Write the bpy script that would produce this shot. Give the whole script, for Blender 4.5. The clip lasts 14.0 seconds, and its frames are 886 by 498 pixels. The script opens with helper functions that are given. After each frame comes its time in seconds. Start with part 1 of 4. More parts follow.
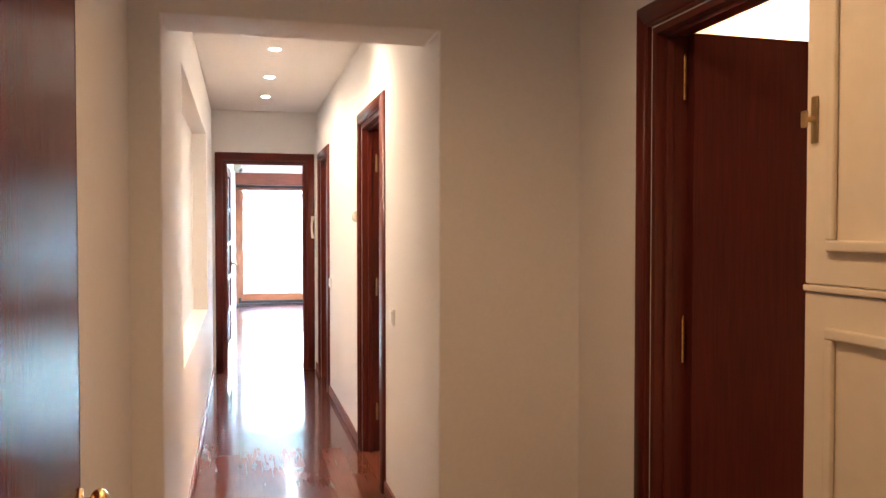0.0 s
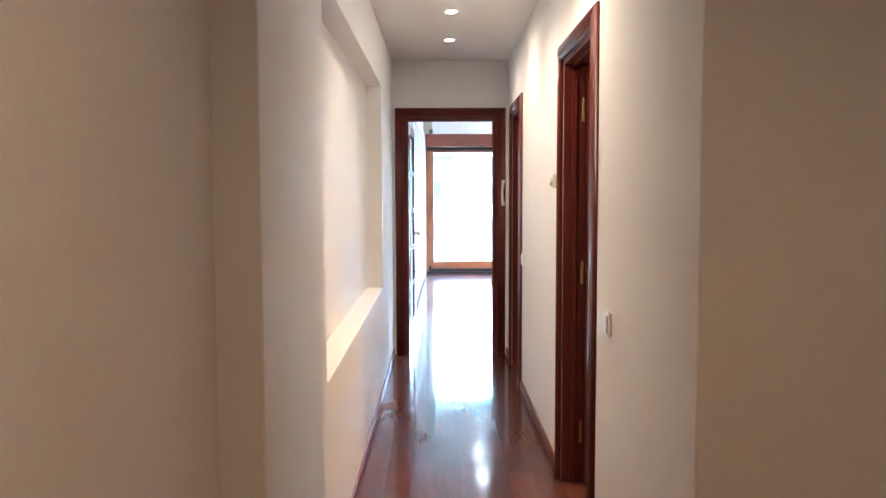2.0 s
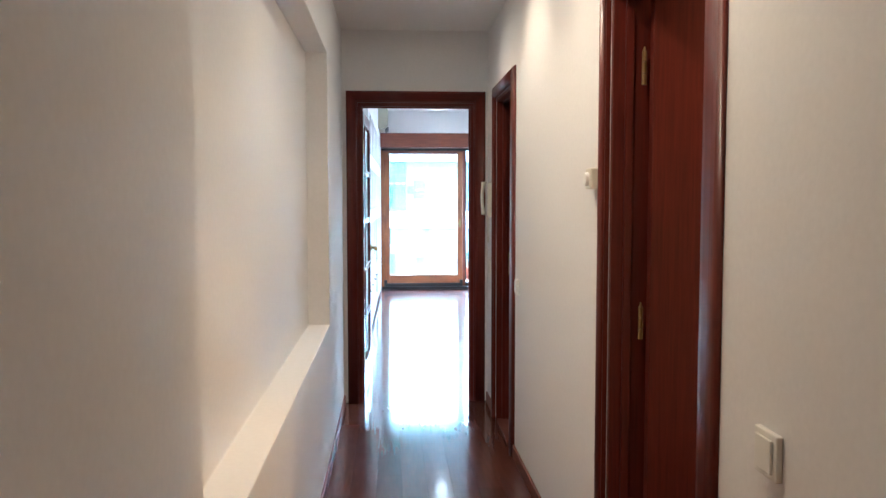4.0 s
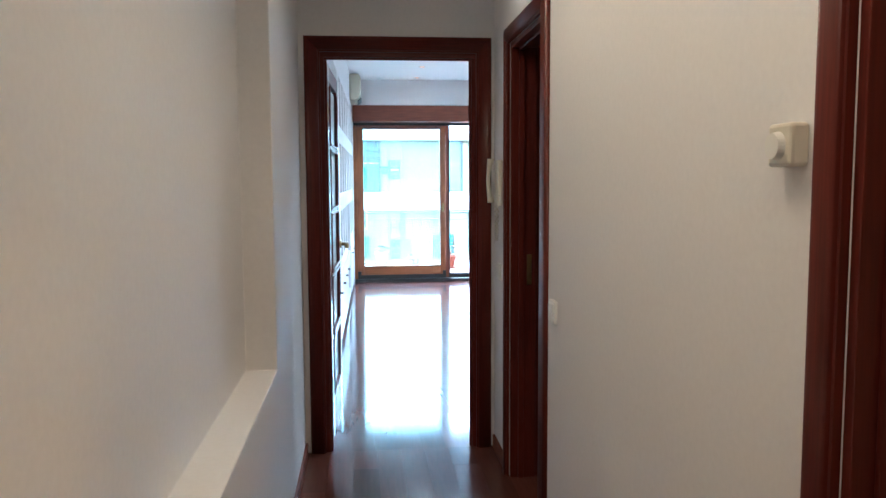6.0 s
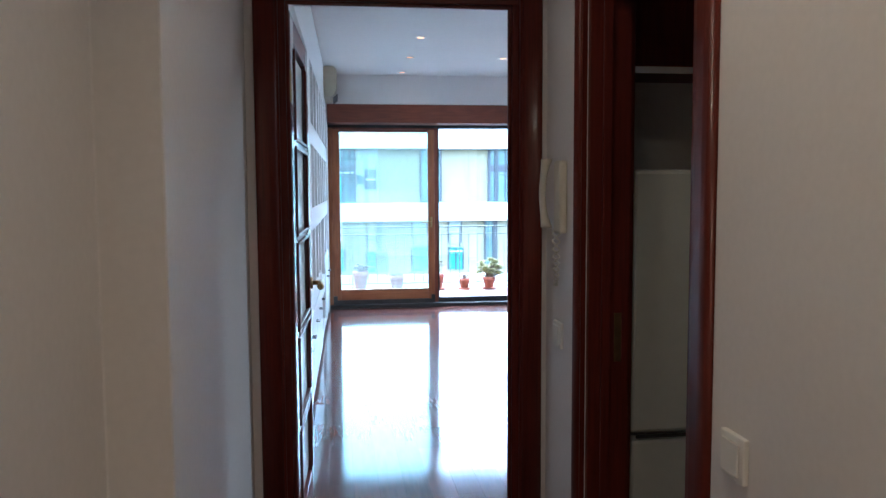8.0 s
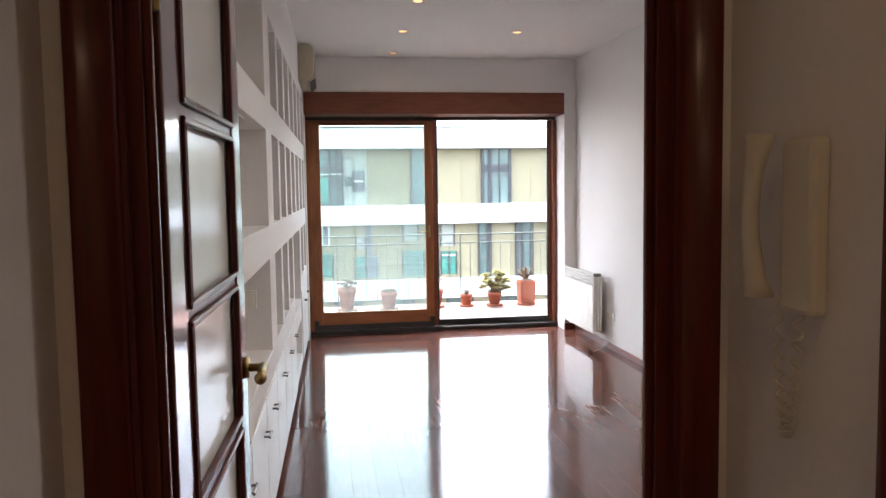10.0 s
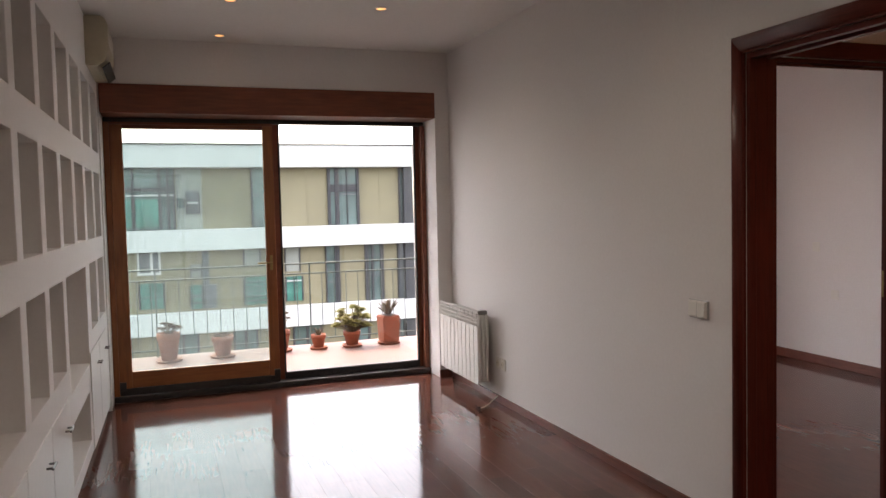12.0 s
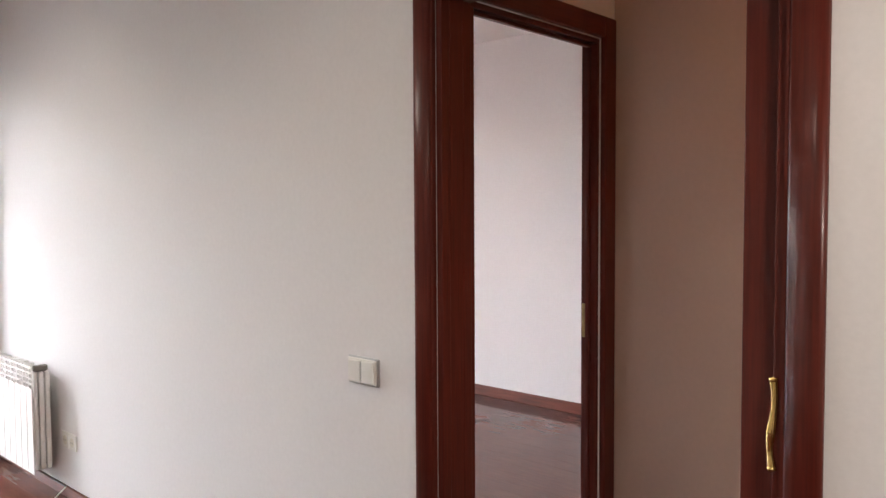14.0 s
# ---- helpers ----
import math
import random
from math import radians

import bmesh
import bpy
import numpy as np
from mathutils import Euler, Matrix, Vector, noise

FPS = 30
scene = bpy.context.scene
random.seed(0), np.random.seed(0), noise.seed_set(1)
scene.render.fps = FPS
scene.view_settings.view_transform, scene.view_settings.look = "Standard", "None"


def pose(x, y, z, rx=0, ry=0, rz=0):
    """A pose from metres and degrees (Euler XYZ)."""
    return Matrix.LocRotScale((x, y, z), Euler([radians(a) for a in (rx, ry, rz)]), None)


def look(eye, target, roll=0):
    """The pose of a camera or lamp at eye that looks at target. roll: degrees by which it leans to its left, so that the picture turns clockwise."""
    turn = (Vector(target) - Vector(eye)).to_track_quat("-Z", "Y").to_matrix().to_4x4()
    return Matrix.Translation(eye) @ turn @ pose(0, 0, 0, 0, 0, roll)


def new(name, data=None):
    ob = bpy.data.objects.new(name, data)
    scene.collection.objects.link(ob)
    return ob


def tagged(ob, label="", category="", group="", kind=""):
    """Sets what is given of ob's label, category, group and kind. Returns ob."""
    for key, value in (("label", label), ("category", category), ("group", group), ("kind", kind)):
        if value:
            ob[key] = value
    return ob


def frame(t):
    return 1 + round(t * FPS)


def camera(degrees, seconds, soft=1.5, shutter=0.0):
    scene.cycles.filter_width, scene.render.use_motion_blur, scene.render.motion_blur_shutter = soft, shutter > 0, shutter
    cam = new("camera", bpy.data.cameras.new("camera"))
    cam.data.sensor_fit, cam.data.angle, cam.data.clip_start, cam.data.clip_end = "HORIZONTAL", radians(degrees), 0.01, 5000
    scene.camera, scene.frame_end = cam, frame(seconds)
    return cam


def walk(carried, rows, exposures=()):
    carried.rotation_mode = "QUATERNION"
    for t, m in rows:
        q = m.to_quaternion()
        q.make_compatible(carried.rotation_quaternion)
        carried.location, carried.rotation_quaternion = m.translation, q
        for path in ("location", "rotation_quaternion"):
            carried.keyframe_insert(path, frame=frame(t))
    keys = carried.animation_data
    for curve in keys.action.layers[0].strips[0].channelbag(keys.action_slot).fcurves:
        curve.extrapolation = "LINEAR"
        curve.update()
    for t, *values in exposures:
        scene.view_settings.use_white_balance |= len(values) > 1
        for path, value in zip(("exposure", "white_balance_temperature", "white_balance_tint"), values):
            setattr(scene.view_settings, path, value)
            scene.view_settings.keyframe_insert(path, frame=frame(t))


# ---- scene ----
cam = camera(59.3, 14.0)
PATH = [
    (0, (-0.23, -7.742, 1.378), (0.275, -5.807, 1.328), -0.0),
    (0.5, (-0.155, -7.551, 1.395), (0.169, -5.58, 1.293), 0.4),
    (1, (-0.151, -7.297, 1.384), (0.083, -5.312, 1.291), -0.3),
    (1.5, (-0.133, -7.0, 1.383), (0.016, -5.009, 1.27), -0.8),
    (2, (-0.094, -6.662, 1.401), (-0.082, -4.667, 1.257), -0.2),
    (2.5, (-0.13, -6.329, 1.405), (-0.111, -4.333, 1.278), 0.5),
    (3, (-0.127, -5.958, 1.39), (-0.083, -3.963, 1.258), -0.0),
    (3.5, (-0.135, -5.622, 1.388), (-0.093, -3.628, 1.246), 0.3),
    (3.7, (-0.168, -5.487, 1.39), (-0.08, -3.493, 1.263), 0.5),
    (5.8, (-0.155, -4.111, 1.4), (0.062, -2.13, 1.237), -0.9),
    (6, (-0.172, -3.969, 1.409), (0.029, -1.988, 1.23), -0.3),
    (6.5, (-0.189, -3.617, 1.399), (-0.016, -1.633, 1.215), 0.1),
    (7, (-0.171, -3.263, 1.399), (0.077, -1.287, 1.209), -0.5),
    (7.5, (-0.158, -2.919, 1.415), (0.049, -0.938, 1.235), -0.6),
    (8, (-0.201, -2.559, 1.415), (0.066, -0.583, 1.261), -0.3),
    (10.3, (-0.111, -0.917, 1.442), (0.184, 1.055, 1.291), -0.8),
    (10.5, (-0.119, -0.782, 1.428), (0.189, 1.19, 1.293), -0.3),
    (11, (-0.059, -0.417, 1.43), (0.327, 1.542, 1.301), -0.5),
    (11.5, (0.022, -0.065, 1.425), (0.474, 1.879, 1.296), -0.2),
    (12, (0.087, 0.307, 1.432), (0.764, 2.186, 1.326), -1.3),
    (12.5, (0.269, 0.622, 1.417), (1.21, 2.383, 1.308), -1.4),
    (13, (0.428, 0.903, 1.419), (1.595, 2.525, 1.341), -0.4),
    (13.5, (0.603, 1.181, 1.419), (1.991, 2.617, 1.336), -1.4),
    (14, (0.803, 1.451, 1.43), (2.272, 2.805, 1.333), -0.3),
]

walk(cam, [(t, look(eye, goal, roll)) for t, eye, goal, roll in PATH],
     exposures=[(0.0, 6.25, 5150, 6), (1.0, 5.95, 4900, 4), (2.0, 5.75, 4650, 2), (3.5, 5.35, 4550, -1), (6.0, 4.55, 4550, -3), (8.0, 3.8, 4600, 1), (10.3, 3.1, 6900, 16), (11.0, 2.6, 7300, 19),
                (11.5, 2.3, 7500, 19), (12.0, 2.25, 7500, 20), (12.5, 2.0, 7500, 20), (13.0, 2.4, 7400, 20), (13.5, 3.25, 6950, 17), (14.0, 3.5, 6800, 15)])

# ---- sky and sun: a bright overcast day ----
world = bpy.data.worlds.new("sky")
scene.world = world
world.use_nodes = True
wn = world.node_tree
sky = wn.nodes.new("ShaderNodeTexSky")
sky.sky_type, sky.sun_disc = "NISHITA", False
sky.sun_elevation, sky.sun_rotation = radians(64), radians(-30)
sky.air_density, sky.dust_density = 1.0, 3.0
wn.nodes["Background"].inputs[1].default_value = 0.30
cloud = wn.nodes.new("ShaderNodeHueSaturation")
cloud.inputs["Saturation"].default_value = 0.55
wn.links.new(sky.outputs[0], cloud.inputs["Color"])
wn.links.new(cloud.outputs[0], wn.nodes["Background"].inputs[0])
sun = new("sun", bpy.data.lights.new("sun", "SUN"))
sun.data.energy, sun.data.angle, sun.data.color = 0.4, radians(35), (1, 0.97, 0.92)
sun.matrix_world = look((-4.0, 7.0, 16.6), (0, 0, 0))

SPOT_HALL, SPOT_LIVING, SPOT_FOYER = 0.84, 1.9, 0.66
WARM, HALL_WARM = (1.0, 0.49, 0.17), (1.0, 0.62, 0.33)


# ---- materials ----
def material(name, base, rough=0.5, metal=0.0, coat=0.0, vary=0.06, grain=30.0, bump=0.05, bump_scale=120.0, stretch=(1, 1, 1), dark=None, rand=0.0, blotch=2.0, transmission=0.0, spread=0.0, uneven=(0.8, 1.25), ripple=4, fibres=6):
    """A surface with a base colour, broad stains, fine grain, uneven gloss and relief."""
    m = bpy.data.materials.new(name)
    m.use_nodes = True
    nt = m.node_tree
    n, link = nt.nodes, nt.links.new
    b = n["Principled BSDF"]
    geo = n.new("ShaderNodeNewGeometry")
    mp = n.new("ShaderNodeMapping")
    mp.inputs["Scale"].default_value = stretch
    link(geo.outputs["Position"], mp.inputs["Vector"])
    fine = n.new("ShaderNodeTexNoise")
    fine.inputs["Scale"].default_value, fine.inputs["Detail"].default_value = grain, fibres
    link(mp.outputs[0], fine.inputs["Vector"])
    broad = n.new("ShaderNodeTexNoise")
    broad.inputs["Scale"].default_value, broad.inputs["Detail"].default_value = blotch, 3
    link(geo.outputs["Position"], broad.inputs["Vector"])
    mix = n.new("ShaderNodeMix")
    mix.data_type = "RGBA"
    lo = dark or tuple(c * (1 - vary * 2) for c in base)
    hi = tuple(min(1, c * (1 + vary)) for c in base)
    mix.inputs[6].default_value, mix.inputs[7].default_value = (*lo, 1), (*hi, 1)
    ramp = n.new("ShaderNodeMapRange")
    ramp.inputs[1].default_value, ramp.inputs[2].default_value = 0.3, 0.7
    add = n.new("ShaderNodeMath")
    add.operation = "MULTIPLY_ADD"
    add.inputs[1].default_value = 0.4
    half = n.new("ShaderNodeMath")
    half.operation = "MULTIPLY"
    half.inputs[1].default_value = 0.6
    link(fine.outputs[0], half.inputs[0])
    link(broad.outputs[0], add.inputs[0])
    link(half.outputs[0], add.inputs[2])
    link(add.outputs[0], ramp.inputs[0])
    link(ramp.outputs[0], mix.inputs[0])
    colour = mix.outputs[2]
    if rand:
        info = n.new("ShaderNodeObjectInfo")
        hsv = n.new("ShaderNodeHueSaturation")
        mr = n.new("ShaderNodeMapRange")
        mr.inputs[3].default_value, mr.inputs[4].default_value = 1 - rand, 1 + rand
        link(info.outputs["Random"], mr.inputs[0])
        link(mr.outputs[0], hsv.inputs["Value"])
        link(colour, hsv.inputs["Color"])
        colour = hsv.outputs[0]
    link(colour, b.inputs["Base Color"])
    rr = n.new("ShaderNodeMapRange")
    rr.inputs[3].default_value, rr.inputs[4].default_value = max(0.02, rough * uneven[0]), min(1, rough * uneven[1])
    link(broad.outputs[0], rr.inputs[0])
    link(rr.outputs[0], b.inputs["Roughness"])
    b.inputs["Metallic"].default_value = metal
    b.inputs["Coat Weight"].default_value, b.inputs["Coat Roughness"].default_value = coat, 0.05 + spread
    b.inputs["Transmission Weight"].default_value = transmission
    if bump:
        bt = n.new("ShaderNodeTexNoise")
        bt.inputs["Scale"].default_value, bt.inputs["Detail"].default_value = bump_scale, ripple
        link(mp.outputs[0], bt.inputs["Vector"])
        bp = n.new("ShaderNodeBump")
        bp.inputs["Strength"].default_value, bp.inputs["Distance"].default_value = bump, 0.004
        link(bt.outputs[0], bp.inputs["Height"])
        link(bp.outputs[0], b.inputs["Normal"])
    return m


def glow(name, colour, strength):
    m = bpy.data.materials.new(name)
    m.use_nodes = True
    b = m.node_tree.nodes["Principled BSDF"]
    b.inputs["Base Color"].default_value = (*colour, 1)
    b.inputs["Emission Color"].default_value, b.inputs["Emission Strength"].default_value = (*colour, 1), strength
    return m


def clear(name, tint, rough=0.0, through_share=1.0, haze=0.0):
    m = bpy.data.materials.new(name)
    m.use_nodes = True
    b = m.node_tree.nodes["Principled BSDF"]
    b.inputs["Base Color"].default_value = (*tint, 1)
    b.inputs["Roughness"].default_value, b.inputs["Transmission Weight"].default_value, b.inputs["IOR"].default_value = rough, through_share, 1.45
    if haze:
        n, link = m.node_tree.nodes, m.node_tree.links.new
        # translucent veil paints in the haze of reflections on the pane
        veil = n.new("ShaderNodeBsdfTranslucent")
        veil.inputs[0].default_value = (0.85, 0.9, 0.9, 1)
        veil_noise = n.new("ShaderNodeTexNoise")
        veil_noise.inputs["Scale"].default_value = 3.0
        amount = n.new("ShaderNodeMapRange")
        amount.inputs[3].default_value, amount.inputs[4].default_value = haze * 0.6, haze * 1.4
        mix = n.new("ShaderNodeMixShader")
        link(veil_noise.outputs[0], amount.inputs[0])
        link(amount.outputs[0], mix.inputs[0])
        link(b.outputs[0], mix.inputs[1])
        link(veil.outputs[0], mix.inputs[2])
        link(mix.outputs[0], n["Material Output"].inputs[0])
    return m


PAINT = material("wall_paint", (0.80, 0.775, 0.755), 0.75, vary=0.02, grain=60, bump=0.10, bump_scale=90, blotch=1.3)
# warmer, darker base colour for the lobby walls
BEIGE = material("lobby_beige", (0.70, 0.545, 0.46), 0.75, vary=0.02, grain=60, bump=0.10, bump_scale=90, blotch=1.3)
CEIL = material("ceiling_paint", (0.83, 0.81, 0.78), 0.8, vary=0.02, grain=40, bump=0.05, bump_scale=70)
MAHOGANY = material("mahogany_varnish", (0.105, 0.0155, 0.0085), 0.38, coat=0.16, spread=0.12, vary=0.3, grain=16, stretch=(9, 9, 0.35), dark=(0.065, 0.011, 0.007), bump=0.03, bump_scale=25)
MAHOGANY_H = material("mahogany_varnish_rail", (0.105, 0.0155, 0.0085), 0.38, coat=0.28, spread=0.12, vary=0.3, grain=16, stretch=(0.35, 0.35, 9), dark=(0.065, 0.011, 0.007), bump=0.03, bump_scale=25)
for varnish in (MAHOGANY, MAHOGANY_H):
    varnish.node_tree.nodes["Principled BSDF"].inputs["Specular IOR Level"].default_value = 0.25
IROKO = material("window_wood", (0.32, 0.115, 0.035), 0.45, coat=0.25, vary=0.2, grain=8, stretch=(6, 6, 0.6), dark=(0.20, 0.062, 0.02), bump=0.05, bump_scale=25)
IROKO_H = material("window_wood_rail", (0.32, 0.115, 0.035), 0.45, coat=0.25, vary=0.2, grain=8, stretch=(0.6, 6, 6), dark=(0.20, 0.062, 0.02), bump=0.05, bump_scale=25)
# darker wood tone for shutter box, window head, right posts and top rail
DARKWOOD = material("dark_window_wood", (0.21, 0.058, 0.024), 0.45, coat=0.2, vary=0.2, grain=8, stretch=(0.6, 6, 6), dark=(0.13, 0.032, 0.014), bump=0.05, bump_scale=25)
PARQUET = material("parquet", (0.098, 0.034, 0.022), 0.08, ripple=0, fibres=2, coat=0.12, spread=0.27, vary=0.12, grain=7, stretch=(9, 0.8, 9), dark=(0.078, 0.0265, 0.0172), bump=0.018, bump_scale=2.6, rand=0.2, blotch=4.0, uneven=(0.7, 1.7))
PARQUET.node_tree.nodes["Principled BSDF"].inputs["Specular IOR Level"].default_value = 0.26
MAHOGANY_FLAT = material("mahogany_satin", (0.085, 0.012, 0.007), 0.55, vary=0.3, grain=16, stretch=(9, 9, 0.35), dark=(0.05, 0.008, 0.005), bump=0.03, bump_scale=25)
MAHOGANY_FLAT.node_tree.nodes["Principled BSDF"].inputs["Specular IOR Level"].default_value = 0.2
VARNISH = material("worn_door_varnish", (0.10, 0.020, 0.009), 0.24, coat=0.0, vary=0.3, grain=16, stretch=(9, 9, 0.35), dark=(0.05, 0.012, 0.007), bump=0.16, bump_scale=25, spread=0.2)
VARNISH.node_tree.nodes["Principled BSDF"].inputs["Specular IOR Level"].default_value = 0.004
SKIRT = material("skirting_wood", (0.17, 0.045, 0.024), 0.5, vary=0.25, grain=12, stretch=(0.5, 0.5, 9), bump=0.03)
SUBFLOOR = material("subfloor", (0.02, 0.01, 0.008), 0.8)
CREAM = material("cream_lacquer", (0.74, 0.66, 0.52), 0.45, vary=0.03, grain=20, bump=0.03)
SHELF = material("shelf_plaster", (0.80, 0.78, 0.765), 0.7, vary=0.02, grain=50, bump=0.06, bump_scale=90)
FRONT = material("white_lacquer", (0.80, 0.785, 0.76), 0.4, vary=0.02, grain=25, bump=0.02)
PLASTIC = material("white_plastic", (0.80, 0.78, 0.72), 0.35, vary=0.02, bump=0.0)
PLASTIC_OLD = material("aged_plastic", (0.70, 0.66, 0.55), 0.4, vary=0.03, bump=0.0)
# yellowish cream plastic, darkened to paint in the housing's shaded near end
CREAM_SHADED = material("shaded_cream_plastic", (0.56, 0.51, 0.38), 0.5, vary=0.04, bump=0.0)
BRASS = material("polished_brass", (0.80, 0.55, 0.20), 0.18, metal=1.0, vary=0.1, bump=0.02)
BRASS_OLD = material("tarnished_brass", (0.42, 0.30, 0.13), 0.35, metal=1.0, vary=0.15, bump=0.02)
STEEL = material("brushed_steel", (0.55, 0.55, 0.54), 0.3, metal=1.0, vary=0.05, bump=0.02)
GUNMETAL = material("dark_steel", (0.20, 0.19, 0.185), 0.35, metal=1.0, vary=0.05, bump=0.02)
DARKMETAL = material("dark_metal", (0.03, 0.028, 0.027), 0.45, vary=0.2, bump=0.03)
RADWHITE = material("radiator_enamel", (0.80, 0.79, 0.75), 0.35, vary=0.02, bump=0.02)
# end cap's own grey; painted shade behind the grille and in socket holes
RADDARK = material("cap_and_shade_grey", (0.22, 0.21, 0.19), 0.6, bump=0)
FROST = material("frosted_glass", (0.90, 0.92, 0.88), 0.20, vary=0.02, grain=4, bump=0.02, bump_scale=200, transmission=0.04)
MAHOGANY_GLOSS = material("mahogany_gloss", (0.105, 0.0155, 0.0085), 0.34, coat=1.0, spread=0.05, vary=0.3, grain=16, stretch=(9, 9, 0.35), dark=(0.065, 0.011, 0.007), bump=0.02, bump_scale=25)
GLASS = clear("window_glass", (0.96, 0.985, 0.975))
GLASS_TINT = clear("window_glass_hazy", (0.45, 0.575, 0.54), 0.0, 0.98, haze=0.03)
BULB = glow("halogen_bulb", (1.0, 0.80, 0.55), 4.0)
BULB_DIM = glow("halogen_bulb_dim", (1.0, 0.50, 0.20), 0.35)
TILE = material("terracotta_tiles", (0.215, 0.122, 0.10), 0.6, vary=0.08, grain=14, bump=0.08)
TERRACOTTA = material("terracotta", (0.30, 0.085, 0.042), 0.75, vary=0.15, grain=18, bump=0.1)
# paler terracotta for the two pots behind the left pane
TERRA_PALE = material("pale_terracotta", (0.32, 0.15, 0.10), 0.8, vary=0.15, grain=18, bump=0.1)
SOIL = material("soil", (0.05, 0.03, 0.02), 0.95, vary=0.3, bump=0.5)
LEAF = material("succulent_leaf", (0.32, 0.30, 0.09), 0.75, vary=0.35, grain=25, bump=0.05)
LEAF_DULL = material("dull_leaf", (0.12, 0.085, 0.05), 0.75, vary=0.35, grain=25, bump=0.05)
STALK = material("plant_stalk", (0.13, 0.09, 0.05), 0.8)
IRON = material("painted_iron", (0.085, 0.11, 0.095), 0.5, vary=0.1, bump=0.03)
CLADDING = material("olive_cladding", (0.262, 0.234, 0.148), 0.8, vary=0.12, grain=1.5, bump=0.05, bump_scale=12, blotch=0.5)
SLABWHITE = material("white_render", (0.65, 0.65, 0.625), 0.8, vary=0.03, grain=3, bump=0.05)
FARPALE = material("pale_render", (0.31, 0.33, 0.29), 0.8, vary=0.1, grain=1.5, bump=0.05)
FARSHADE = material("grey_blind", (0.12, 0.14, 0.145), 0.5, vary=0.25, grain=1.2, bump=0.0)
FARGLASS = material("far_glass", (0.125, 0.19, 0.178), 0.25, vary=0.3, grain=0.8, bump=0.0, blotch=0.4)
FARGREEN = material("green_glass", (0.058, 0.25, 0.195), 0.35, vary=0.3, grain=1.4, bump=0.0)
FARDARK = material("anthracite_frame", (0.04, 0.042, 0.046), 0.5, vary=0.1, bump=0.0)
FRIDGE = material("fridge_enamel", (0.70, 0.74, 0.70), 0.35, vary=0.02, bump=0.02)
STREET = material("street", (0.09, 0.09, 0.085), 0.9, vary=0.2, grain=0.5, bump=0.0)


# ---- mesh helpers ----
def finish(name, bm, m, parent=None, smooth=False):
    me = bpy.data.meshes.new(name)
    bmesh.ops.recalc_face_normals(bm, faces=bm.faces)
    if smooth:
        for f in bm.faces:
            f.smooth = True
    bm.to_mesh(me)
    bm.free()
    me.materials.append(m)
    ob = new(name, me)
    if parent:
        ob.parent = parent
    return ob


def part(name, bm, m, parent, label="", smooth=False):
    return tagged(finish(name, bm, m, parent, smooth), label=label)


def thing(name, label, category, group="", at=(0, 0, 0)):
    ob = new(name)
    ob.empty_display_size = 0.05
    ob.matrix_basis = Matrix.Translation(at)
    return tagged(ob, label, category, group)


def structure(name, label="", category=""):
    ob = new(name)
    ob.empty_display_size = 0.05
    return tagged(ob, label, category, kind="structure")


def add_box(bm, x0, x1, y0, y1, z0, z1, bevel=0.0, segments=2):
    m = Matrix.Translation(((x0 + x1) / 2, (y0 + y1) / 2, (z0 + z1) / 2)) @ Matrix.Diagonal((abs(x1 - x0), abs(y1 - y0), abs(z1 - z0), 1))
    made = bmesh.ops.create_cube(bm, size=1, matrix=m)["verts"]
    if bevel:
        edges = list({e for v in made for e in v.link_edges})
        bmesh.ops.bevel(bm, geom=edges, offset=bevel, segments=segments, affect="EDGES", profile=0.5)
    return bm


def box(name, x0, x1, y0, y1, z0, z1, m, parent=None, bevel=0.0, label="", segments=2):
    return part(name, add_box(bmesh.new(), x0, x1, y0, y1, z0, z1, bevel, segments), m, parent, label)


def add_tube(bm, a, b, r0, r1=None, n=12, caps=True):
    a, b = Vector(a), Vector(b)
    d = b - a
    m = Matrix.Translation((a + b) / 2) @ d.to_track_quat("Z", "Y").to_matrix().to_4x4()
    bmesh.ops.create_cone(bm, cap_ends=caps, segments=n, radius1=r0, radius2=r0 if r1 is None else r1, depth=d.length, matrix=m)
    return bm


def add_lathe(bm, profile, centre=(0, 0, 0), n=24):
    """Turns a profile of (radius, height) round the upright through centre."""
    c = Vector(centre)
    rings = []
    for r, z in profile:
        rings.append([bm.verts.new(c + Vector((r * math.cos(2 * math.pi * k / n), r * math.sin(2 * math.pi * k / n), z))) for k in range(n)])
    for lo, hi in zip(rings, rings[1:]):
        for k in range(n):
            bm.faces.new((lo[k], lo[(k + 1) % n], hi[(k + 1) % n], hi[k]))
    bm.faces.new(rings[0][::-1])
    bm.faces.new(rings[-1])
    return bm


